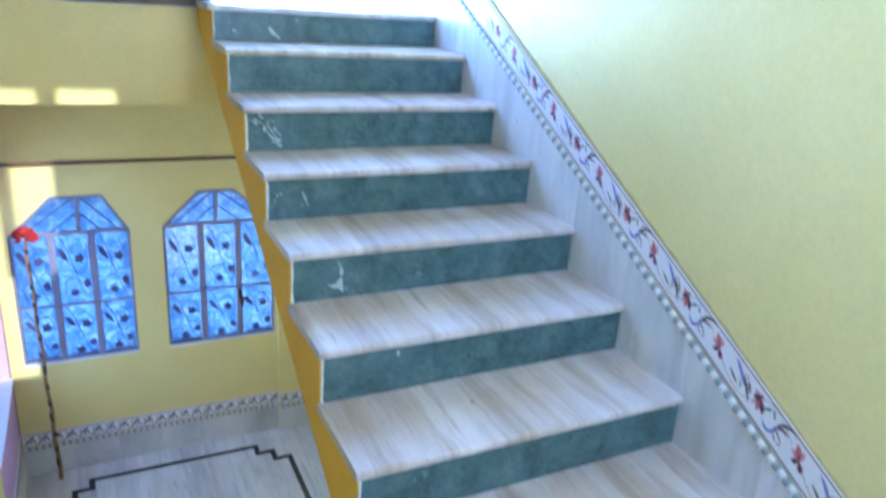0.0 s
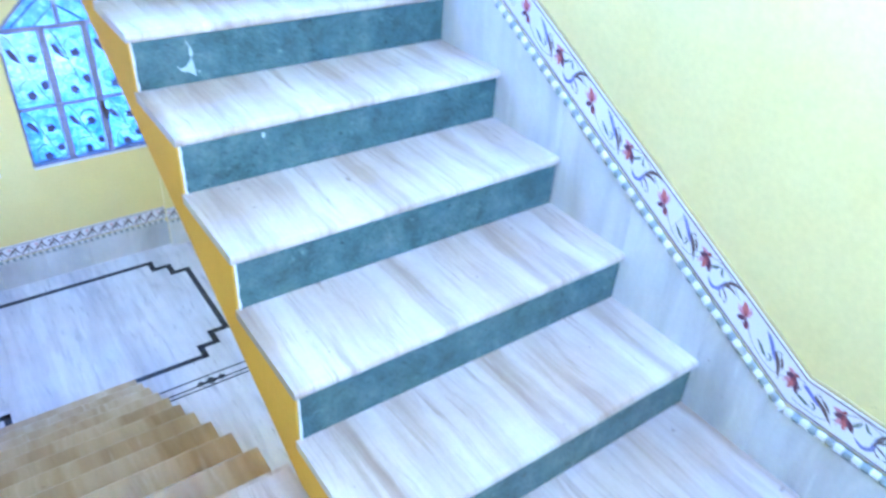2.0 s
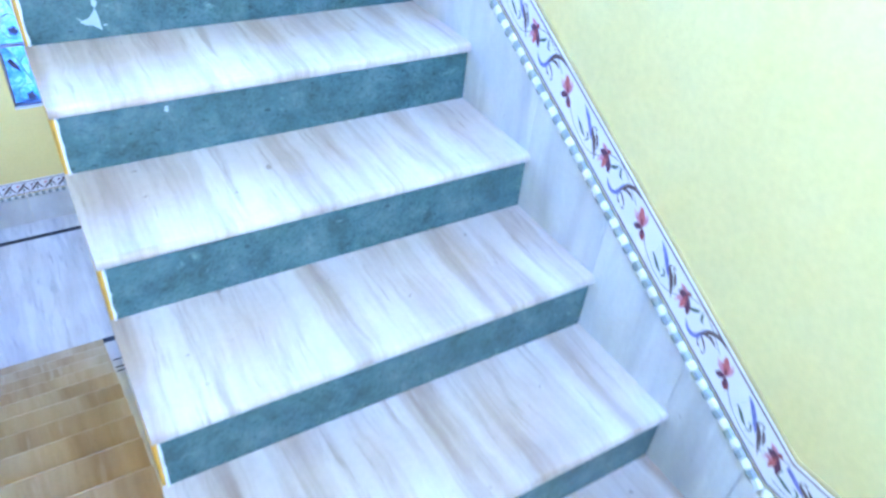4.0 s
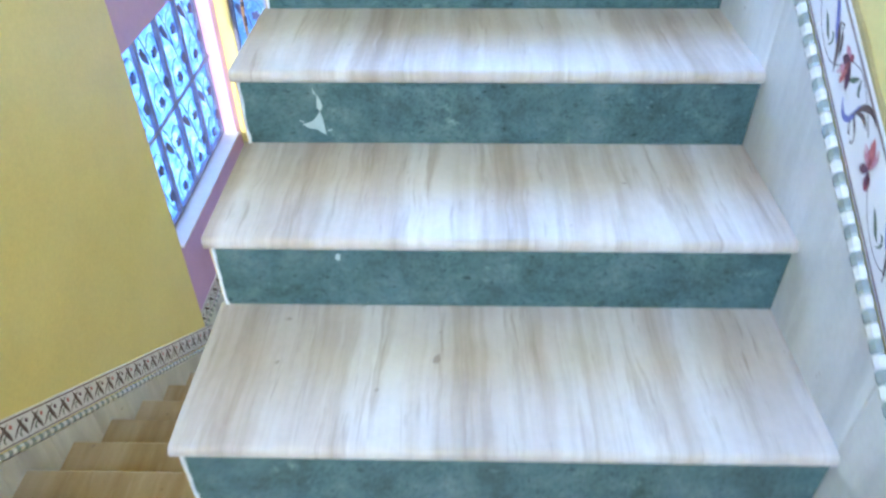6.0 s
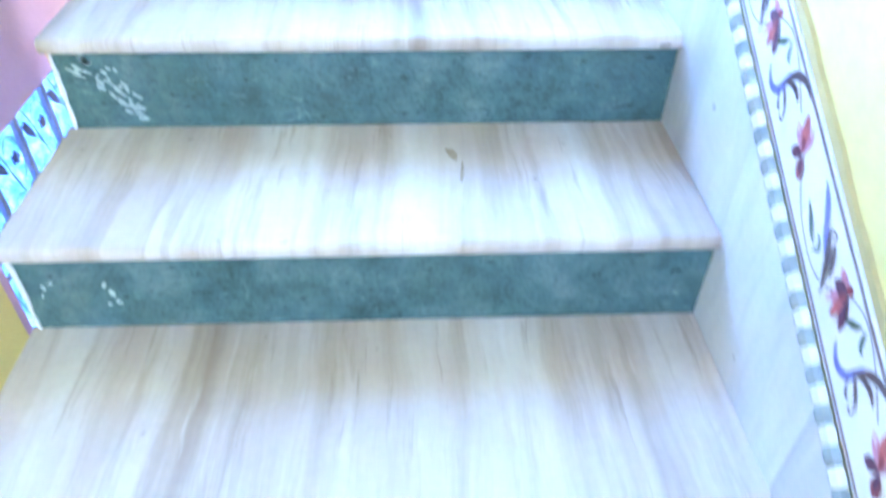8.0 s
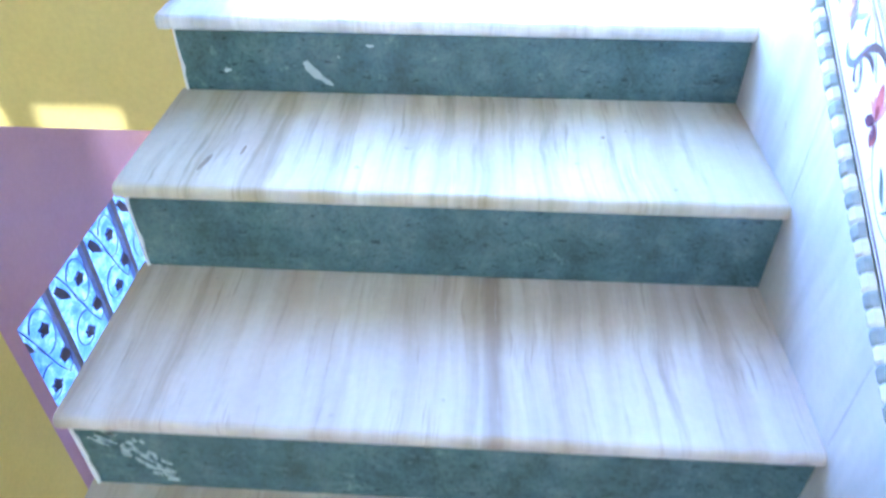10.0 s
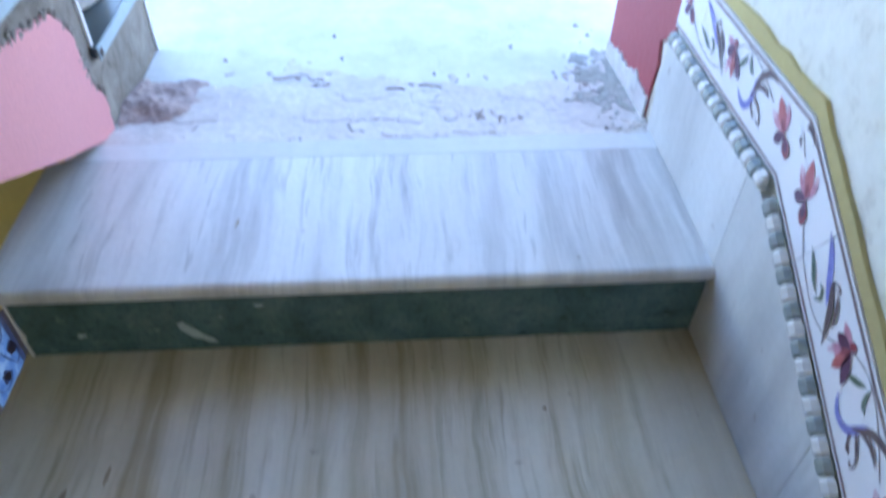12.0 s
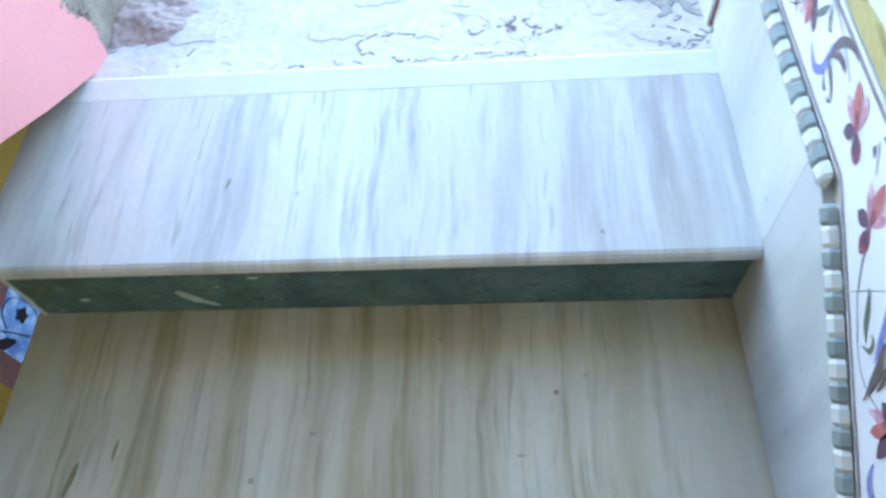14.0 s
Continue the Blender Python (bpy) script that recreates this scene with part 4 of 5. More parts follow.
while y < FAR - 0.02:
    y1 = min(y + 0.30, FAR - 0.013)
    bm = bmesh.new()
    box(bm, LAV + 0.001, LAV + 0.012, y + 0.0006, y1 - 0.0006, FLOOR, FLOOR + 0.206)
    part("panel", bm, M_SKIRT, hall_skirt)
    y = y1
border_run(hall_border, (LAV + 0.012, FAR - 0.006, FLOOR + 0.207), (0.690, FAR - 0.006, FLOOR + 0.207), (0, -1, 0), tile=scroll_me)
border_run(hall_border, (0.690, FAR - 0.052, FLOOR + 0.207), (WALL - 0.006, FAR - 0.052, FLOOR + 0.207), (0, -1, 0), tile=scroll_me)
border_run(hall_border, (LAV + 0.006, FAR - 0.012, FLOOR + 0.207), (LAV + 0.006, EDGE + 0.006, FLOOR + 0.207), (1, 0, 0), tile=scroll_me)

# inlaid frame with stepped corners in the hall floor
inlay = tagged(new("floor_inlay"), "dark stone inlay frame with stepped corners in the marble floor", "inlay", kind="structure")


def inlay_strip(a, b, w=0.040, name="strip"):
    bm = bmesh.new()
    a, b = Vector((*a, 0)), Vector((*b, 0))
    d = (b - a).normalized()
    n = Vector((-d.y, d.x, 0)) * w / 2
    e = d * w / 2
    prism(bm, [tuple((a - e - n).xy), tuple((b + e - n).xy), tuple((b + e + n).xy), tuple((a - e + n).xy)], FLOOR - 0.003, FLOOR + 0.0012, "z")
    part(name, bm, M_INLAY, inlay)


IX0, IX1, IY0, IY1, IS = -0.895, 0.684, 2.915, 4.105, 0.108
corner_r = [(IX1 - 2 * IS, IY1), (IX1 - 2 * IS, IY1 - IS * 0.9), (IX1 - IS, IY1 - IS * 0.9), (IX1 - IS, IY1 - 1.9 * IS), (IX1, IY1 - 1.9 * IS)]
corner_b = [(IX1, IY0 + 1.9 * IS), (IX1 - IS, IY0 + 1.9 * IS), (IX1 - IS, IY0 + IS * 0.9), (IX1 - 2 * IS, IY0 + IS * 0.9), (IX1 - 2 * IS, IY0)]


def mirror(pts):
    return [(IX0 + IX1 - x, y) for x, y in pts][::-1]


ring = corner_r + corner_b + mirror(corner_b) + mirror(corner_r)
for a, b in zip(ring, ring[1:] + ring[:1]):
    inlay_strip(a, b)
for yy in (2.735, 2.672, 2.640):
    inlay_strip((0.03, yy), (0.95, yy), 0.011)
bm = bmesh.new()
for cx, hw, hh2 in ((0.418, 0.045, 0.032), (0.352, 0.03, 0.026), (0.484, 0.03, 0.026)):
    prism(bm, [(cx - hw, 2.682), (cx, 2.682 - hh2), (cx + hw, 2.682), (cx, 2.682 + hh2)], FLOOR - 0.003, FLOOR + 0.0016, "z")
part("motif", bm, M_INLAY, inlay, "dark diamond motif")


# ---- windows ----
def scroll_mesh(w, h):
    """Wrought stem with curls and a flower, filling a cell of w by h in the xz plane."""
    bm = bmesh.new()

    def curve(pts, r, taper=0.7):
        tube(bm, [(x * w, 0, z * h) for x, z in pts], r, 5, taper)
    # long wavy stem, a ring round each flower, a hooked twig
    curve([(0.10 + 0.80 * t, 0.97 - 0.92 * t + 0.07 * math.sin(6.3 * t)) for t in [i / 11 for i in range(12)]], 0.0036)
    for cx, cz, rx, rz, a0, a1 in ((0.66, 0.62, 0.30, 0.24, 150, -170), (0.40, 0.20, 0.30, 0.17, 60, 330)):
        arc = [(radians(a0 + (a1 - a0) * i / 14), 1 - 0.22 * i / 14) for i in range(15)]
        curve([(cx + rx * q * math.cos(a), cz + rz * q * math.sin(a)) for a, q in arc], 0.0030)
    curve([(0.92, 0.34), (0.98, 0.22), (0.92, 0.12), (0.80, 0.10)], 0.0030)
    for lf in (((0.04, 0.78), (0.16, 0.80), (0.30, 0.70), (0.36, 0.58), (0.26, 0.62), (0.12, 0.68)), ((0.74, 0.30), (0.88, 0.34), (0.99, 0.26), (0.90, 0.20), (0.78, 0.22))):
        prism(bm, [(x * w, z * h) for x, z in lf], -0.003, 0.003, "y")
    for cx, cz, s in ((0.70, 0.64, 0.033), (0.44, 0.15, 0.031)):
        pts = []
        for i in range(25):
            a = 2 * math.pi * i / 25
            rr = s * (0.82 + 0.18 * math.cos(5 * a))
            pts.append((cx * w + rr * math.cos(a), cz * h + rr * math.sin(a)))
        prism(bm, pts, -0.006, 0.004, "y")
    return mesh_of("scroll", bm, M_IRON)


def window(name, w, label):
    x0, x1, z0, zs, zt, f0, f1 = w
    win = tagged(new(name), label, "window", kind="structure")
    y = FAR + 0.05
    # glass, one pane a light
    cx = [x0 + (x1 - x0) * i / 3 for i in range(4)]
    zm = z0 + (zs - z0) * 0.45
    bm = bmesh.new()
    outer = arch(x0, x1, z0, zs, zt, f0, f1)
    c = Vector(((x0 + x1) / 2, (z0 + zt) / 2))
    inner = [tuple(Vector(p) + (c - Vector(p)).normalized() * 0.026) for p in outer]
    for i in range(6):
        a, b = outer[i], outer[(i + 1) % 6]
        d, e = inner[(i + 1) % 6], inner[i]
        prism(bm, [a, b, d, e], y - 0.03, y + 0.02, "y")
    part("window_frame", bm, M_FRAME, win)
    for xx in cx[1:3]:
        bm = bmesh.new()
        box(bm, xx - 0.021, xx + 0.021, y - 0.028, y + 0.012, z0, zs)
        part("mullion", bm, M_FRAME, win)
    for zz, hw in ((zs, 0.014), (zm, 0.009)):
        bm = bmesh.new()
        box(bm, x0, x1, y - 0.034, y - 0.0285, zz - hw, zz + hw)
        part("transom", bm, M_FRAME, win)
    mid = (f0 + f1) / 2
    bm = bmesh.new()
    box(bm, mid - 0.012, mid + 0.012, y - 0.028, y + 0.01, zs, zt)
    part("mullion", bm, M_FRAME, win)
    # slanting bars in the head
    for sg, end in ((-1, x0), (1, x1)):
        for s in (0.30, 0.62):
            bm = bmesh.new()
            tube(bm, [(mid + sg * 0.01, y - 0.02, zs + (zt - zs) * (0.95 if s < 0.5 else 0.5)), (mid + sg * (abs(end - mid)) * (0.78 if s < 0.5 else 0.42), y - 0.02, zs)], 0.005)
            part("bar", bm, M_IRON, win)
    for i in range(3):
        for za, zb in ((z0, zm), (zm, zs)):
            bm = bmesh.new()
            box(bm, cx[i], cx[i + 1], y + 0.004, y + 0.009, za, zb)
            part("pane", bm, M_GLASS, win).visible_shadow = False
    for sg, end, ff in ((-1, x0, f0), (1, x1, f1)):
        bm = bmesh.new()
        prism(bm, [(mid, zs), (end, zs), (ff, zt), (mid, zt)], y + 0.004, y + 0.009, "y")
        part("pane", bm, M_GLASS, win).visible_shadow = False
    me_u = scroll_mesh(cx[1] - cx[0] - 0.05, zs - zm - 0.02)
    me_l = scroll_mesh(cx[1] - cx[0] - 0.05, zm - z0 - 0.02)
    for i in range(3):
        shared("scroll", me_u, win, pose(cx[i] + 0.025, y - 0.022, zm + 0.01))
        shared("scroll", me_l, win, pose(cx[i] + 0.025, y - 0.022, z0 + 0.01))
        # low rail with turned-up ends at the foot of each light
        bm = bmesh.new()
        a, b = cx[i] + 0.045, cx[i + 1] - 0.03
        tube(bm, [(a, y - 0.024, z0 + 0.066), (a + 0.006, y - 0.024, z0 + 0.044), (a + 0.03, y - 0.024, z0 + 0.040), (b - 0.03, y - 0.024, z0 + 0.040), (b - 0.006, y - 0.024, z0 + 0.044), (b, y - 0.024, z0 + 0.066)], 0.0042)
        part("foot_rail", bm, M_IRON, win)
    bm = bmesh.new()
    box(bm, x0 + 0.001, x1 - 0.001, FAR + 0.002, y - 0.031, z0 + 0.0005, z0 + 0.012)
    part("window_sill", bm, M_SILL, win)
    return win


window("window_1", WIN1, "pointed blue-glazed window with black scroll grille beside the corner")
win = window("window_2", WIN2, "pointed blue-glazed window with black scroll grille behind the stairs")
# dark torn rag caught on the second bar
bm = bmesh.new()
rx, rz = WIN2[0] + (WIN2[1] - WIN2[0]) * 2 / 3 + 0.006, WIN2[2] + (WIN2[3] - WIN2[2]) * 0.45
prism(bm, [(rx - 0.012, rz - 0.02), (rx + 0.010, rz - 0.03), (rx + 0.014, rz - 0.075), (rx + 0.030, rz - 0.105), (rx + 0.018, rz - 0.150), (rx + 0.002, rz - 0.168), (rx - 0.008, rz - 0.120), (rx - 0.016, rz - 0.070)], FAR + 0.010, FAR + 0.018, "y")
part("rag", bm, M_BAND, win, "dark torn rag on the bar")

# window in the lavender wall
y0, y1, z0, z1 = LW
win = tagged(new("window_3"), "blue-glazed window with black scroll grille in the lavender wall", "window", kind="structure")
xx = LAV - 0.10
cy = [y0 + (y1 - y0) * i / 4 for i in range(5)]
for a, b, c, d in ((y0, y0 + 0.03, z0, z1), (y1 - 0.03, y1, z0, z1), (y0 + 0.03, y1 - 0.03, z0, z0 + 0.03), (y0 + 0.03, y1 - 0.03, z1 - 0.03, z1)):
    bm = bmesh.new()
    box(bm, xx - 0.02, xx + 0.02, a, b, c, d)
    part("window_frame", bm, M_FRAME, win)
for c in cy[1:4]:
    bm = bmesh.new()
    box(bm, xx - 0.012, xx + 0.022, c - 0.016, c + 0.016, z0 + 0.03, z1 - 0.03)
    part("mullion", bm, M_FRAME, win)
bm = bmesh.new()
box(bm, xx + 0.0225, xx + 0.03, y0, y1, (z0 + z1) / 2 - 0.01, (z0 + z1) / 2 + 0.01)
part("transom", bm, M_FRAME, win)
me_s = scroll_mesh(cy[1] - cy[0] - 0.04, (z1 - z0) / 2 - 0.04)
for i in range(4):
    bm = bmesh.new()
    box(bm, xx - 0.006, xx - 0.001, cy[i] + 0.004, cy[i + 1] - 0.004, z0 + 0.01, z1 - 0.01)
    part("pane", bm, M_GLASS, win).visible_shadow = False
    for zz in (z0 + 0.03, (z0 + z1) / 2 + 0.01):
        shared("scroll", me_s, win, pose(xx + 0.016, cy[i] + 0.02, zz, 0, 0, 90))
bm = bmesh.new()
box(bm, xx + 0.021, LAV + 0.02, y0 + 0.001, y1 - 0.001, z0 + 0.0005, z0 + 0.012)
part("window_sill", bm, M_SILL, win)


# ---- top: threshold, jamb and the next flight ----
bm = bmesh.new()
prism(bm, [(2.7312, TOP - 0.001), (2.774, TOP + 0.001), (2.790, TOP - 0.010), (2.850, TERR + 0.002), (2.850, TERR - 0.002), (2.7312, TERR - 0.002)], 0.006, W)
setting("threshold", bm, M_STRIP, "white mortar strip behind the last step", "threshold")


def rough_sheet(name, x0, x1, y0, y1, nx, ny, height, mat, label, category, kind="structure"):
    bm = bmesh.new()
    grid = [[bm.verts.new((x0 + (x1 - x0) * i / nx, y0 + (y1 - y0) * j / ny, height(x0 + (x1 - x0) * i / nx, y0 + (y1 - y0) * j / ny))) for i in range(nx + 1)] for j in range(ny + 1)]
    for j in range(ny):
        for i in range(nx):
            bm.faces.new((grid[j][i], grid[j][i + 1], grid[j + 1][i + 1], grid[j + 1][i]))
    ob = part(name, bm, mat, smooth=False)
    return tagged(ob, label, category, kind=kind)


MORTAR = 2.772       # where the mortar begins behind the strip


def mortar_height(x, y):
    """Feathers out onto the terrace; thin cracks and broken flakes near the step."""
    edge = 0.27 + 0.11 * noise.noise(Vector((x * 3.1, 0.3, 1.7))) + 0.05 * noise.noise(Vector((x * 11, 2.3, 0.7))) + 0.10 * max(0, x - 0.7)
    t = 1 - (y - MORTAR) / edge
    crumble = 0.35 * noise.noise(Vector((x * 9, y * 16, 2))) + 0.22 * noise.noise(Vector((x * 40, y * 50, 5)))
    if t + crumble < 0.10:
        return TERR - 0.006
    lump = 0.0022 * noise.noise(Vector((x * 14, y * 14, 0))) + 0.0005 * noise.noise(Vector((x * 60, y * 60, 3)))
    flake = 0.0014 if noise.noise(Vector((x * 8, y * 17, 11))) + 0.3 * noise.noise(Vector((x * 40, y * 40, 1))) > 0.22 else 0.0
    broken = noise.noise(Vector((x * 5, y * 7, 21))) + 0.25 * noise.noise(Vector((x * 30, y * 30, 8))) > 0.10
    crack = 0.005 if broken and abs(noise.noise(Vector((x * 5.5, y * 14, 7))) + 0.2 * noise.noise(Vector((x * 45, y * 45, 2)))) < 0.012 and t > 0.3 else 0.0
    return TERR + 0.0012 + 0.031 * max(0, min(1, t)) ** 1.4 + (lump + flake) * max(0.0, min(1, t * 2)) - crack


rough_sheet("mortar_patch", 0.045, W + 0.02, MORTAR, EDGE + 0.36, 320, 150, mortar_height, M_PATCH, "cracked pale mortar crumbling onto the terrace", "mortar")

# red painted door jamb, ragged where it meets the yellow plaster
rng = random.Random(21)
bm = bmesh.new()
zs_ = [TERR - 0.003 + i * 0.035 for i in range(60)]
left = [(EDGE - 0.052 + rng.uniform(-0.012, 0.012) - 0.06 * max(0, min(1, (z - 1.75) / 0.5)) + (0.05 if z < TERR + 0.19 else 0), z) for z in zs_]
prism(bm, left + [(EDGE + 0.27, zs_[-1]), (EDGE + 0.27, zs_[0])], W + 0.0065, WALL + 0.002)
jamb = setting("door_jamb", bm, M_RED, "red painted plaster door jamb with ragged edge", "jamb")
bm = bmesh.new()
box(bm, WALL + 0.002, WALL + OUT, EDGE + 0.02, EDGE + 0.27, TERR - 0.003, ROOF)
setting("door_pier", bm, M_RED, "red painted pier at the terrace opening", "pier")
bm = bmesh.new()
pts_lo = [(EDGE + 0.0 + 0.27 * i / 24, TERR + 0.003) for i in range(25)]
pts_hi = [(y, TERR + 0.036 + 0.045 * abs(noise.noise(Vector((y * 30, 1, 2)))) + 0.02 * abs(noise.noise(Vector((y * 90, 3, 2)))) + 0.025 * (1 - i / 24)) for i, (y, _) in enumerate(pts_lo)]
prism(bm, pts_lo + pts_hi[::-1], W + 0.003, W + 0.0075)
setting("lime_edge", bm, M_LIME, "white lime bloom flaking along the foot of the jamb", "plaster")

# mould in the corner by the jamb, and plaster flakes along the ragged paint edge
def mould_height(x, y):
    base = max(TERR, mortar_height(x, y))
    r = math.hypot((x - 0.985) / 0.15, (y - 3.00) / 0.30) + 0.5 * noise.noise(Vector((x * 22, y * 22, 4))) + 0.35 * noise.noise(Vector((x * 70, y * 70, 5)))
    return base + (0.0016 if r + 0.4 * noise.noise(Vector((x * 60, y * 60, 1))) < 0.42 else -0.008)


rough_sheet("mould_patch", 0.78, W + 0.01, 2.79, 3.32, 110, 230, mould_height, M_MOSS, "grey-green mould stain on the terrace by the jamb", "stain")
rng = random.Random(44)
for i in range(26):
    z = 1.70 + 0.014 * i
    y = EDGE - 0.055 - 0.06 * max(0, min(1, (z - 1.75) / 0.5)) + rng.uniform(-0.014, 0.010)
    s = rng.uniform(0.006, 0.016)
    bm = bmesh.new()
    prism(bm, [(y + s * math.cos(a) * rng.uniform(0.6, 1.1), z + s * math.sin(a) * rng.uniform(0.6, 1.1)) for a in [0.9 * j for j in range(7)]], W + 0.0055, W + 0.009)
    part("flake", bm, M_LIME, jamb, "flaked white plaster")

# the next flight, rising back over the lower one
up = thing("staircase", "unfinished staircase with dark green treads and pink side", "staircase")
UY, UGO, URISE, UZ = 3.185, 0.302, 0.184, 1.556
UX = 0.048
NUP = 9
prof = [(UY - 0.015, TERR - 0.002)]
for k in range(NUP):
    prof += [(UY - 0.015 - k * UGO, UZ + k * URISE - 0.022), (UY - 0.015 - (k + 1) * UGO, UZ + k * URISE - 0.022)]
yl = UY - 0.015 - NUP * UGO
prof += [(yl, 1.383 + 0.515 * (2.86 - yl)), (2.86, 1.386), (2.86, TERR - 0.002)]
bm = bmesh.new()
prism(bm, prof, LEFT + 0.003, UX)
part("core", bm, M_CEMENT, up, "bare grey cement flank of the steps")
# pink paint with a ragged upper edge
rng = random.Random(5)
low = [(2.850, 1.389), (2.66, 1.482), (2.35, 1.642), (1.6, 2.028), (0.75, 2.466)]
edge_pts = [(2.846, 1.395), (2.861, 1.465), (2.825, 1.520), (2.820, 1.600), (2.775, 1.662), (2.640, 1.685), (2.550, 1.695), (2.500, 1.755), (2.515, 1.800), (2.480, 1.845),
            (2.42, 1.862), (2.30, 1.868), (2.22, 1.93), (2.17, 2.02), (1.97, 2.05), (1.87, 2.21), (1.66, 2.24), (1.56, 2.40), (1.30, 2.45), (0.75, 2.83)]
jag = []
for (a, b), (c, d) in zip(edge_pts, edge_pts[1:]):
    n = max(2, int(math.hypot(c - a, d - b) / 0.012))
    for i in range(n):
        s = i / n
        jag.append((a + (c - a) * s + rng.uniform(-0.004, 0.004), b + (d - b) * s + rng.uniform(-0.004, 0.004)))
jag.append(edge_pts[-1])
bm = bmesh.new()
prism(bm, jag + low[::-1][:-1], UX - 0.001, UX + 0.004)
part("pink_plaster", bm, M_PINK, up, "pink painted plaster with a ragged edge")
bm = bmesh.new()
for y, z in jag[4:150]:
    for i in range(2):
        cy, cz, r = y + rng.gauss(0, 0.006), z + rng.gauss(0.0, 0.006), rng.uniform(0.003, 0.009)
        turn = rng.uniform(0, 3.1)
        outline = [(cy + r * q * math.cos(a + turn), cz + 0.6 * r * q * math.sin(a + turn)) for a, q in [(0.9 * j, rng.uniform(0.35, 1.25)) for j in range(7)]]
        prism(bm, outline, UX - 0.001, UX + rng.uniform(0.0042, 0.0047))
tagged(part("crumbling_edge", bm, M_CEMENT, up, "grey mortar crumbs along the paint edge"), kind="stuff")
bm = bmesh.new()
prism(bm, [(UY, 0.0), (UY, -0.02), (UY - UGO - 0.02, -0.02), (UY - UGO - 0.02, 0.0)], LEFT + 0.004, UX + 0.012)
bevelled(bm, 0.003)
slab_me = mesh_of("tread", bm, M_GREENTOP)
for k in range(NUP):
    shared("tread", slab_me, up, pose(0, -k * UGO, UZ + k * URISE))
    bm = bmesh.new()
    prism(bm, [(UY - k * UGO + 0.0035, 0.001), (UY - k * UGO + 0.0035, -0.021), (UY - k * UGO - UGO - 0.018, -0.021), (UY - k * UGO - UGO - 0.018, 0.001)], UX + 0.0122, UX + 0.015)
    ob = part("slab_edge", bm, M_SLABEDGE, up, "pale cut edge of the slab")
    ob.location.z = UZ + k * URISE
    bm = bmesh.new()
    z0 = TERR if k == 0 else UZ + (k - 1) * URISE
    box(bm, LEFT + 0.004, UX + 0.004, UY - 0.0145 - k * UGO, UY - 0.004 - k * UGO, z0 + 0.0005, UZ + k * URISE - 0.0205)
    part("riser", bm, M_STRIP, up)
    # dark disc that draws the shade at the slab's rounded end
    bm = bmesh.new()
    cy0, cz0 = UY - k * UGO - UGO - 0.008, UZ + k * URISE - 0.012
    prism(bm, [(cy0 + 0.008 * math.cos(0.7 * i), cz0 + 0.008 * math.sin(0.7 * i)) for i in range(9)], UX + 0.0148, UX + 0.0158)
    part("drip_groove", bm, M_BAND, up, "dark disc standing for the shade at the slab's rounded end")
bm = bmesh.new()
box(bm, LEFT + 0.003, UX, BACK, yl - 0.001, UZ + (NUP - 1) * URISE - 0.2, UZ + (NUP - 1) * URISE)
setting("upper_landing", bm, M_PINK, "pink painted landing slab above the stairwell", "landing")


def rubble_height(x, y):
    r = math.hypot((x - 0.06) / 0.17, (y - 2.93) / 0.13) + 0.35 * noise.noise(Vector((x * 18, y * 18, 4)))
    lump = 0.006 * noise.noise(Vector((x * 26, y * 26, 9))) + 0.003 * noise.noise(Vector((x * 80, y * 80, 9)))
    return TERR - 0.004 + (0.034 * (1 - r) ** 0.8 + lump if r < 1 else 0)


rough_sheet("rubble", 0.049, 0.27, 2.85, 3.11, 70, 80, rubble_height, M_PINKDUST, "pinkish mortar rubble at the foot of the steps", "rubble")


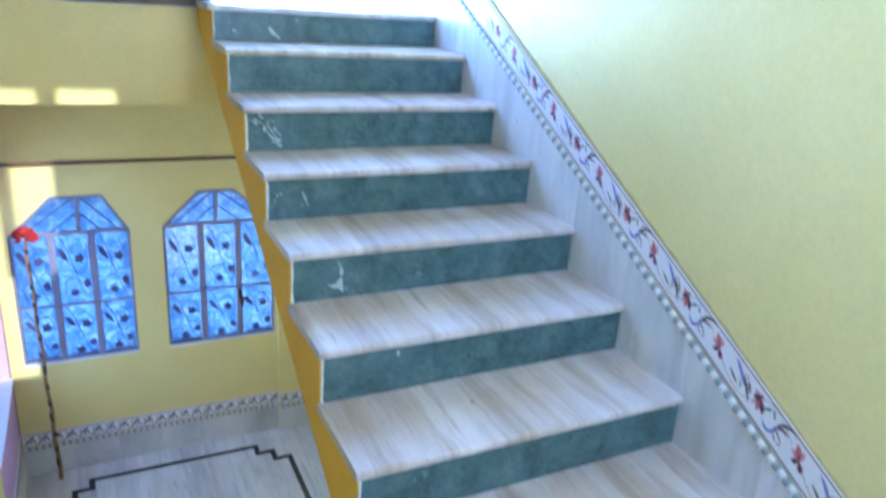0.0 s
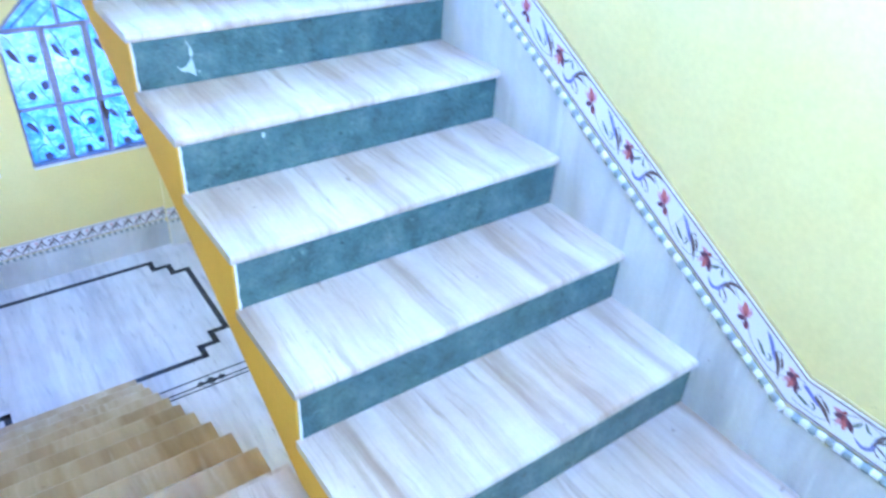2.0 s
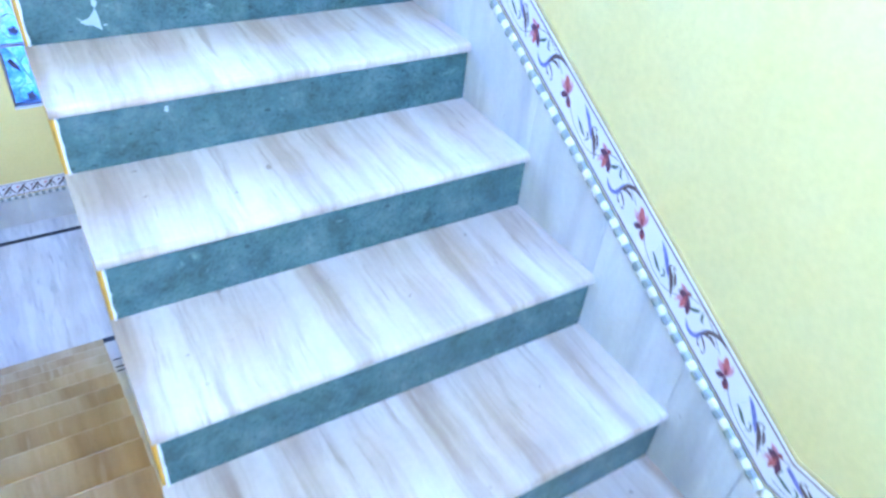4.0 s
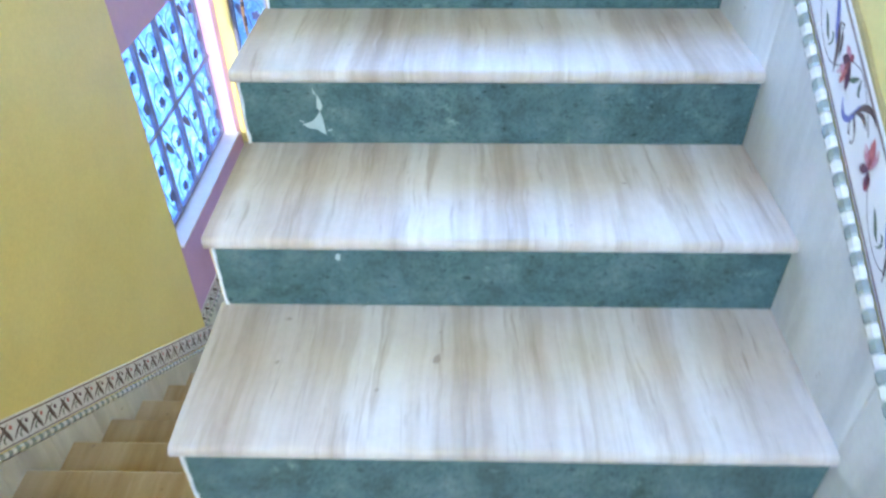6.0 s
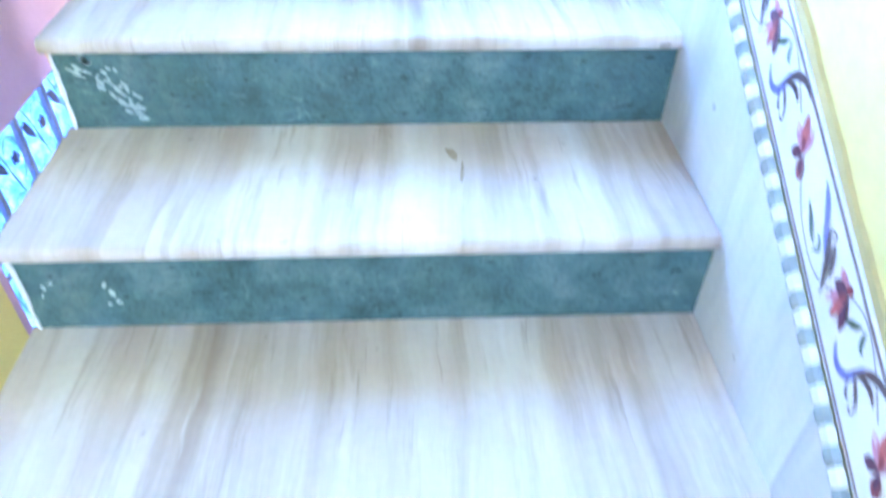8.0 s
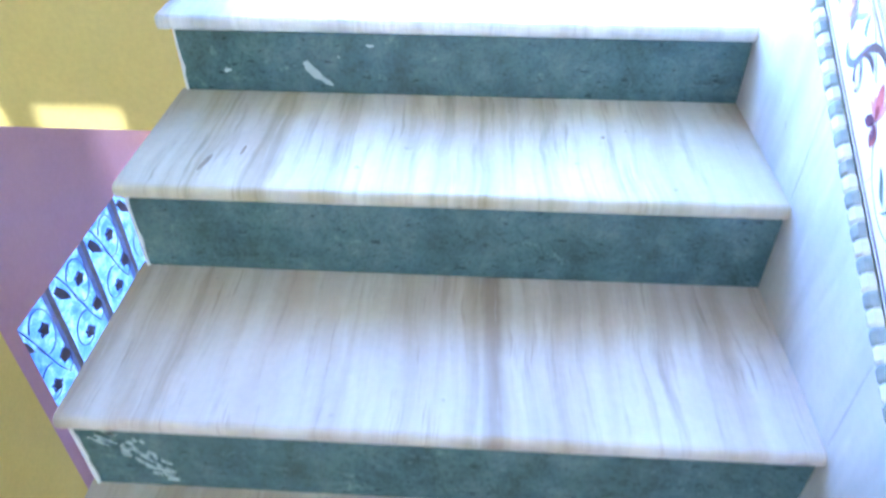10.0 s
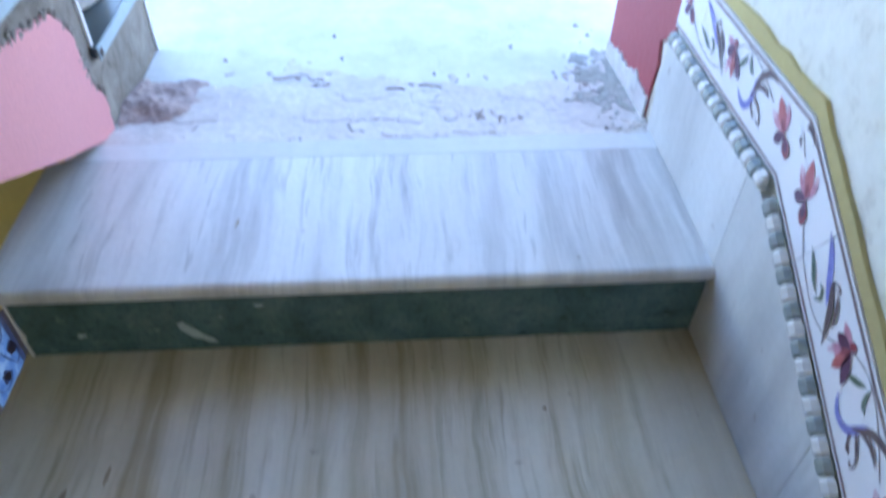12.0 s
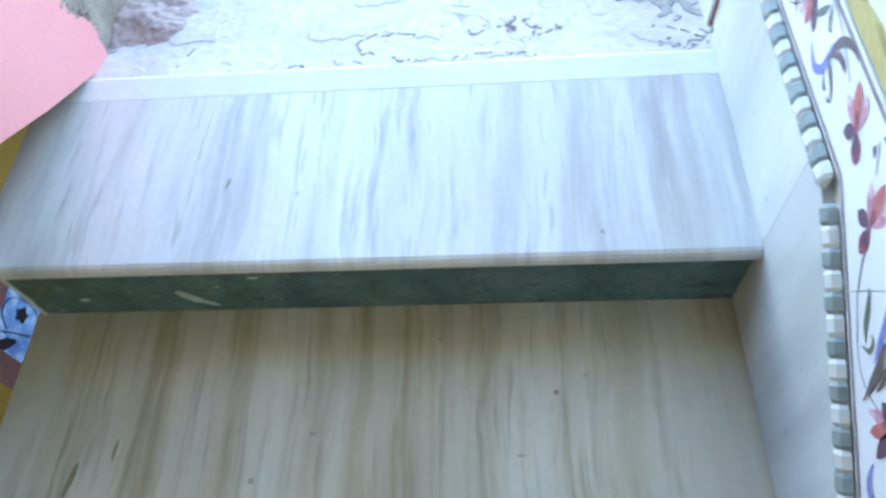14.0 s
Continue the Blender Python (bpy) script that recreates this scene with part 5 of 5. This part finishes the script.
# ---- loose things ----
def bucket(x, y, z, label, upper):
    b = thing("paint_bucket", label, "bucket", at=(x, y, z))
    bm = bmesh.new()
    lathe(bm, [(0.088, 0.0), (0.092, 0.004), (0.112, 0.255), (0.118, 0.257), (0.118, 0.272), (0.112, 0.272)], 40)
    part("pail", bm, M_BUCKET, b, smooth=False)
    bm = bmesh.new()
    lathe(bm, [(0.116, 0.2725), (0.121, 0.274), (0.121, 0.287), (0.112, 0.290), (0.108, 0.286)], 40)
    part("lid", bm, M_BUCKET, b)
    bm = bmesh.new()
    sides = 40
    lo, hi = [], []
    for k in range(sides + 1):
        a = 2 * math.pi * k / sides
        zl = 0.128 + 0.010 * math.sin(3 * a)
        for lst, zz in ((lo, zl), (hi, 0.235)):
            r = 0.0925 + (0.112 - 0.0925) * zz / 0.255 + 0.0012
            lst.append(bm.verts.new((r * math.cos(a), r * math.sin(a), zz)))
    for k in range(sides):
        bm.faces.new((lo[k], lo[k + 1], hi[k + 1], hi[k]))
    part("label_band", bm, upper, b, "printed label band")
    rr = random.Random(3)
    for row, zz in enumerate((0.018, 0.030, 0.044, 0.058, 0.078, 0.090)):
        a = -2.2
        while a < 0.9:
            bm = bmesh.new()
            da = rr.uniform(0.06, 0.22) * (0.5 if row == 0 else 1)
            r = 0.0925 + 0.0195 * zz / 0.255 + 0.0010
            n = 3
            q = [[bm.verts.new(((r) * math.cos(a + da * i / n), r * math.sin(a + da * i / n), zz + s)) for i in range(n + 1)] for s in (0, 0.0038)]
            for i in range(n):
                bm.faces.new((q[0][i], q[0][i + 1], q[1][i + 1], q[1][i]))
            a += da + rr.uniform(0.03, 0.3)
            part("print_bar", bm, M_INK, b)
    bm = bmesh.new()
    tube(bm, [(0.119 * math.cos(a), 0.119 * math.sin(a), 0.262 - 0.075 * math.sin(min(1, (a + 2.6) / 2.4) * math.pi)) for a in [-2.6 + 2.4 * i / 16 for i in range(17)]], 0.0022)
    part("wire_handle", bm, M_SILL, b)
    return b


bucket(-0.075, 3.06, UZ, "white plastic paint bucket with orange label on the first step", M_ORANGE)
second = bucket(-0.325, 3.055, UZ, "white paint bucket with navy and amber label beside another bucket", M_NAVY)
bm = bmesh.new()
rows = [[bm.verts.new((r * math.cos(a), r * math.sin(a), zz)) for a in [-1.25 + 0.1 * i for i in range(11)]] for r, zz in ((0.1040, 0.145), (0.1120, 0.233))]
for i in range(10):
    bm.faces.new((rows[0][i], rows[0][i + 1], rows[1][i + 1], rows[1][i]))
part("label_patch", bm, M_GOLD, second, "amber patch of the label")

# stick with a red flower leaning in the corner of the hall
stick = thing("flower_stick", "brown banded bamboo stick topped with a red cloth flower", "stick")
base, head = Vector((-0.872, 4.200, FLOOR)), Vector((-0.905, 4.268, -0.120))
bm = bmesh.new()
tube(bm, [base + (head - base) * i / 20 + Vector((0.006 * math.sin(i * 1.3), 0, 0)) for i in range(21)], 0.013, 8, 0.7)
part("rod", bm, M_STICK, stick)
for i in range(14):
    s = 0.06 + 0.068 * i
    bm = bmesh.new()
    p = base + (head - base) * s
    tube(bm, [p, p + (head - base).normalized() * (0.03 if i % 3 else 0.06)], 0.0145 - 0.004 * s, 8)
    part("band", bm, M_BAND, stick)
rng = random.Random(8)
bm = bmesh.new()
for i in range(34):
    a, e = rng.uniform(0, 6.28), rng.uniform(-0.5, 1.5)
    d = Vector((math.cos(a) * math.cos(e), math.sin(a) * math.cos(e) * 0.6, math.sin(e)))
    c = head + d * 0.025
    s = d.orthogonal().normalized() * 0.026
    u = d.cross(s).normalized() * 0.022
    tip = c + d * 0.045
    v = [bm.verts.new(q) for q in (c - s * 0.5, c + s * 0.5, tip + s + u * 0.4, tip + d * 0.012, tip - s + u * 0.4)]
    bm.faces.new(v)
    w2 = [bm.verts.new(q.co + u * 0.12) for q in v]
    bm.faces.new(w2[::-1])
part("flower", bm, M_ROSE, stick, "red cloth flower head")

# crumbs on the terrace
rng = random.Random(12)
for x, y, s in ((0.76, 3.44, 0.013), (0.42, 3.22, 0.005), (0.80, 3.16, 0.004), (0.20, 3.12, 0.005), (0.44, 3.12, 0.004), (0.30, 3.55, 0.006), (0.63, 3.05, 0.004)):
    bm = bmesh.new()
    pts = [(s * (0.6 + 0.5 * rng.random()) * math.cos(a), 0.5 * s * (0.6 + 0.5 * rng.random()) * math.sin(a)) for a in [0.9 * i for i in range(7)]]
    prism(bm, pts, 0, 0.003, "z")
    ob = part("dry_leaf", bm, M_DEBRIS)
    ob.location = (x, y, TERR)
    tagged(ob, "small dry brown leaf crumb on the terrace", "leaf", group="crumbs on the terrace")
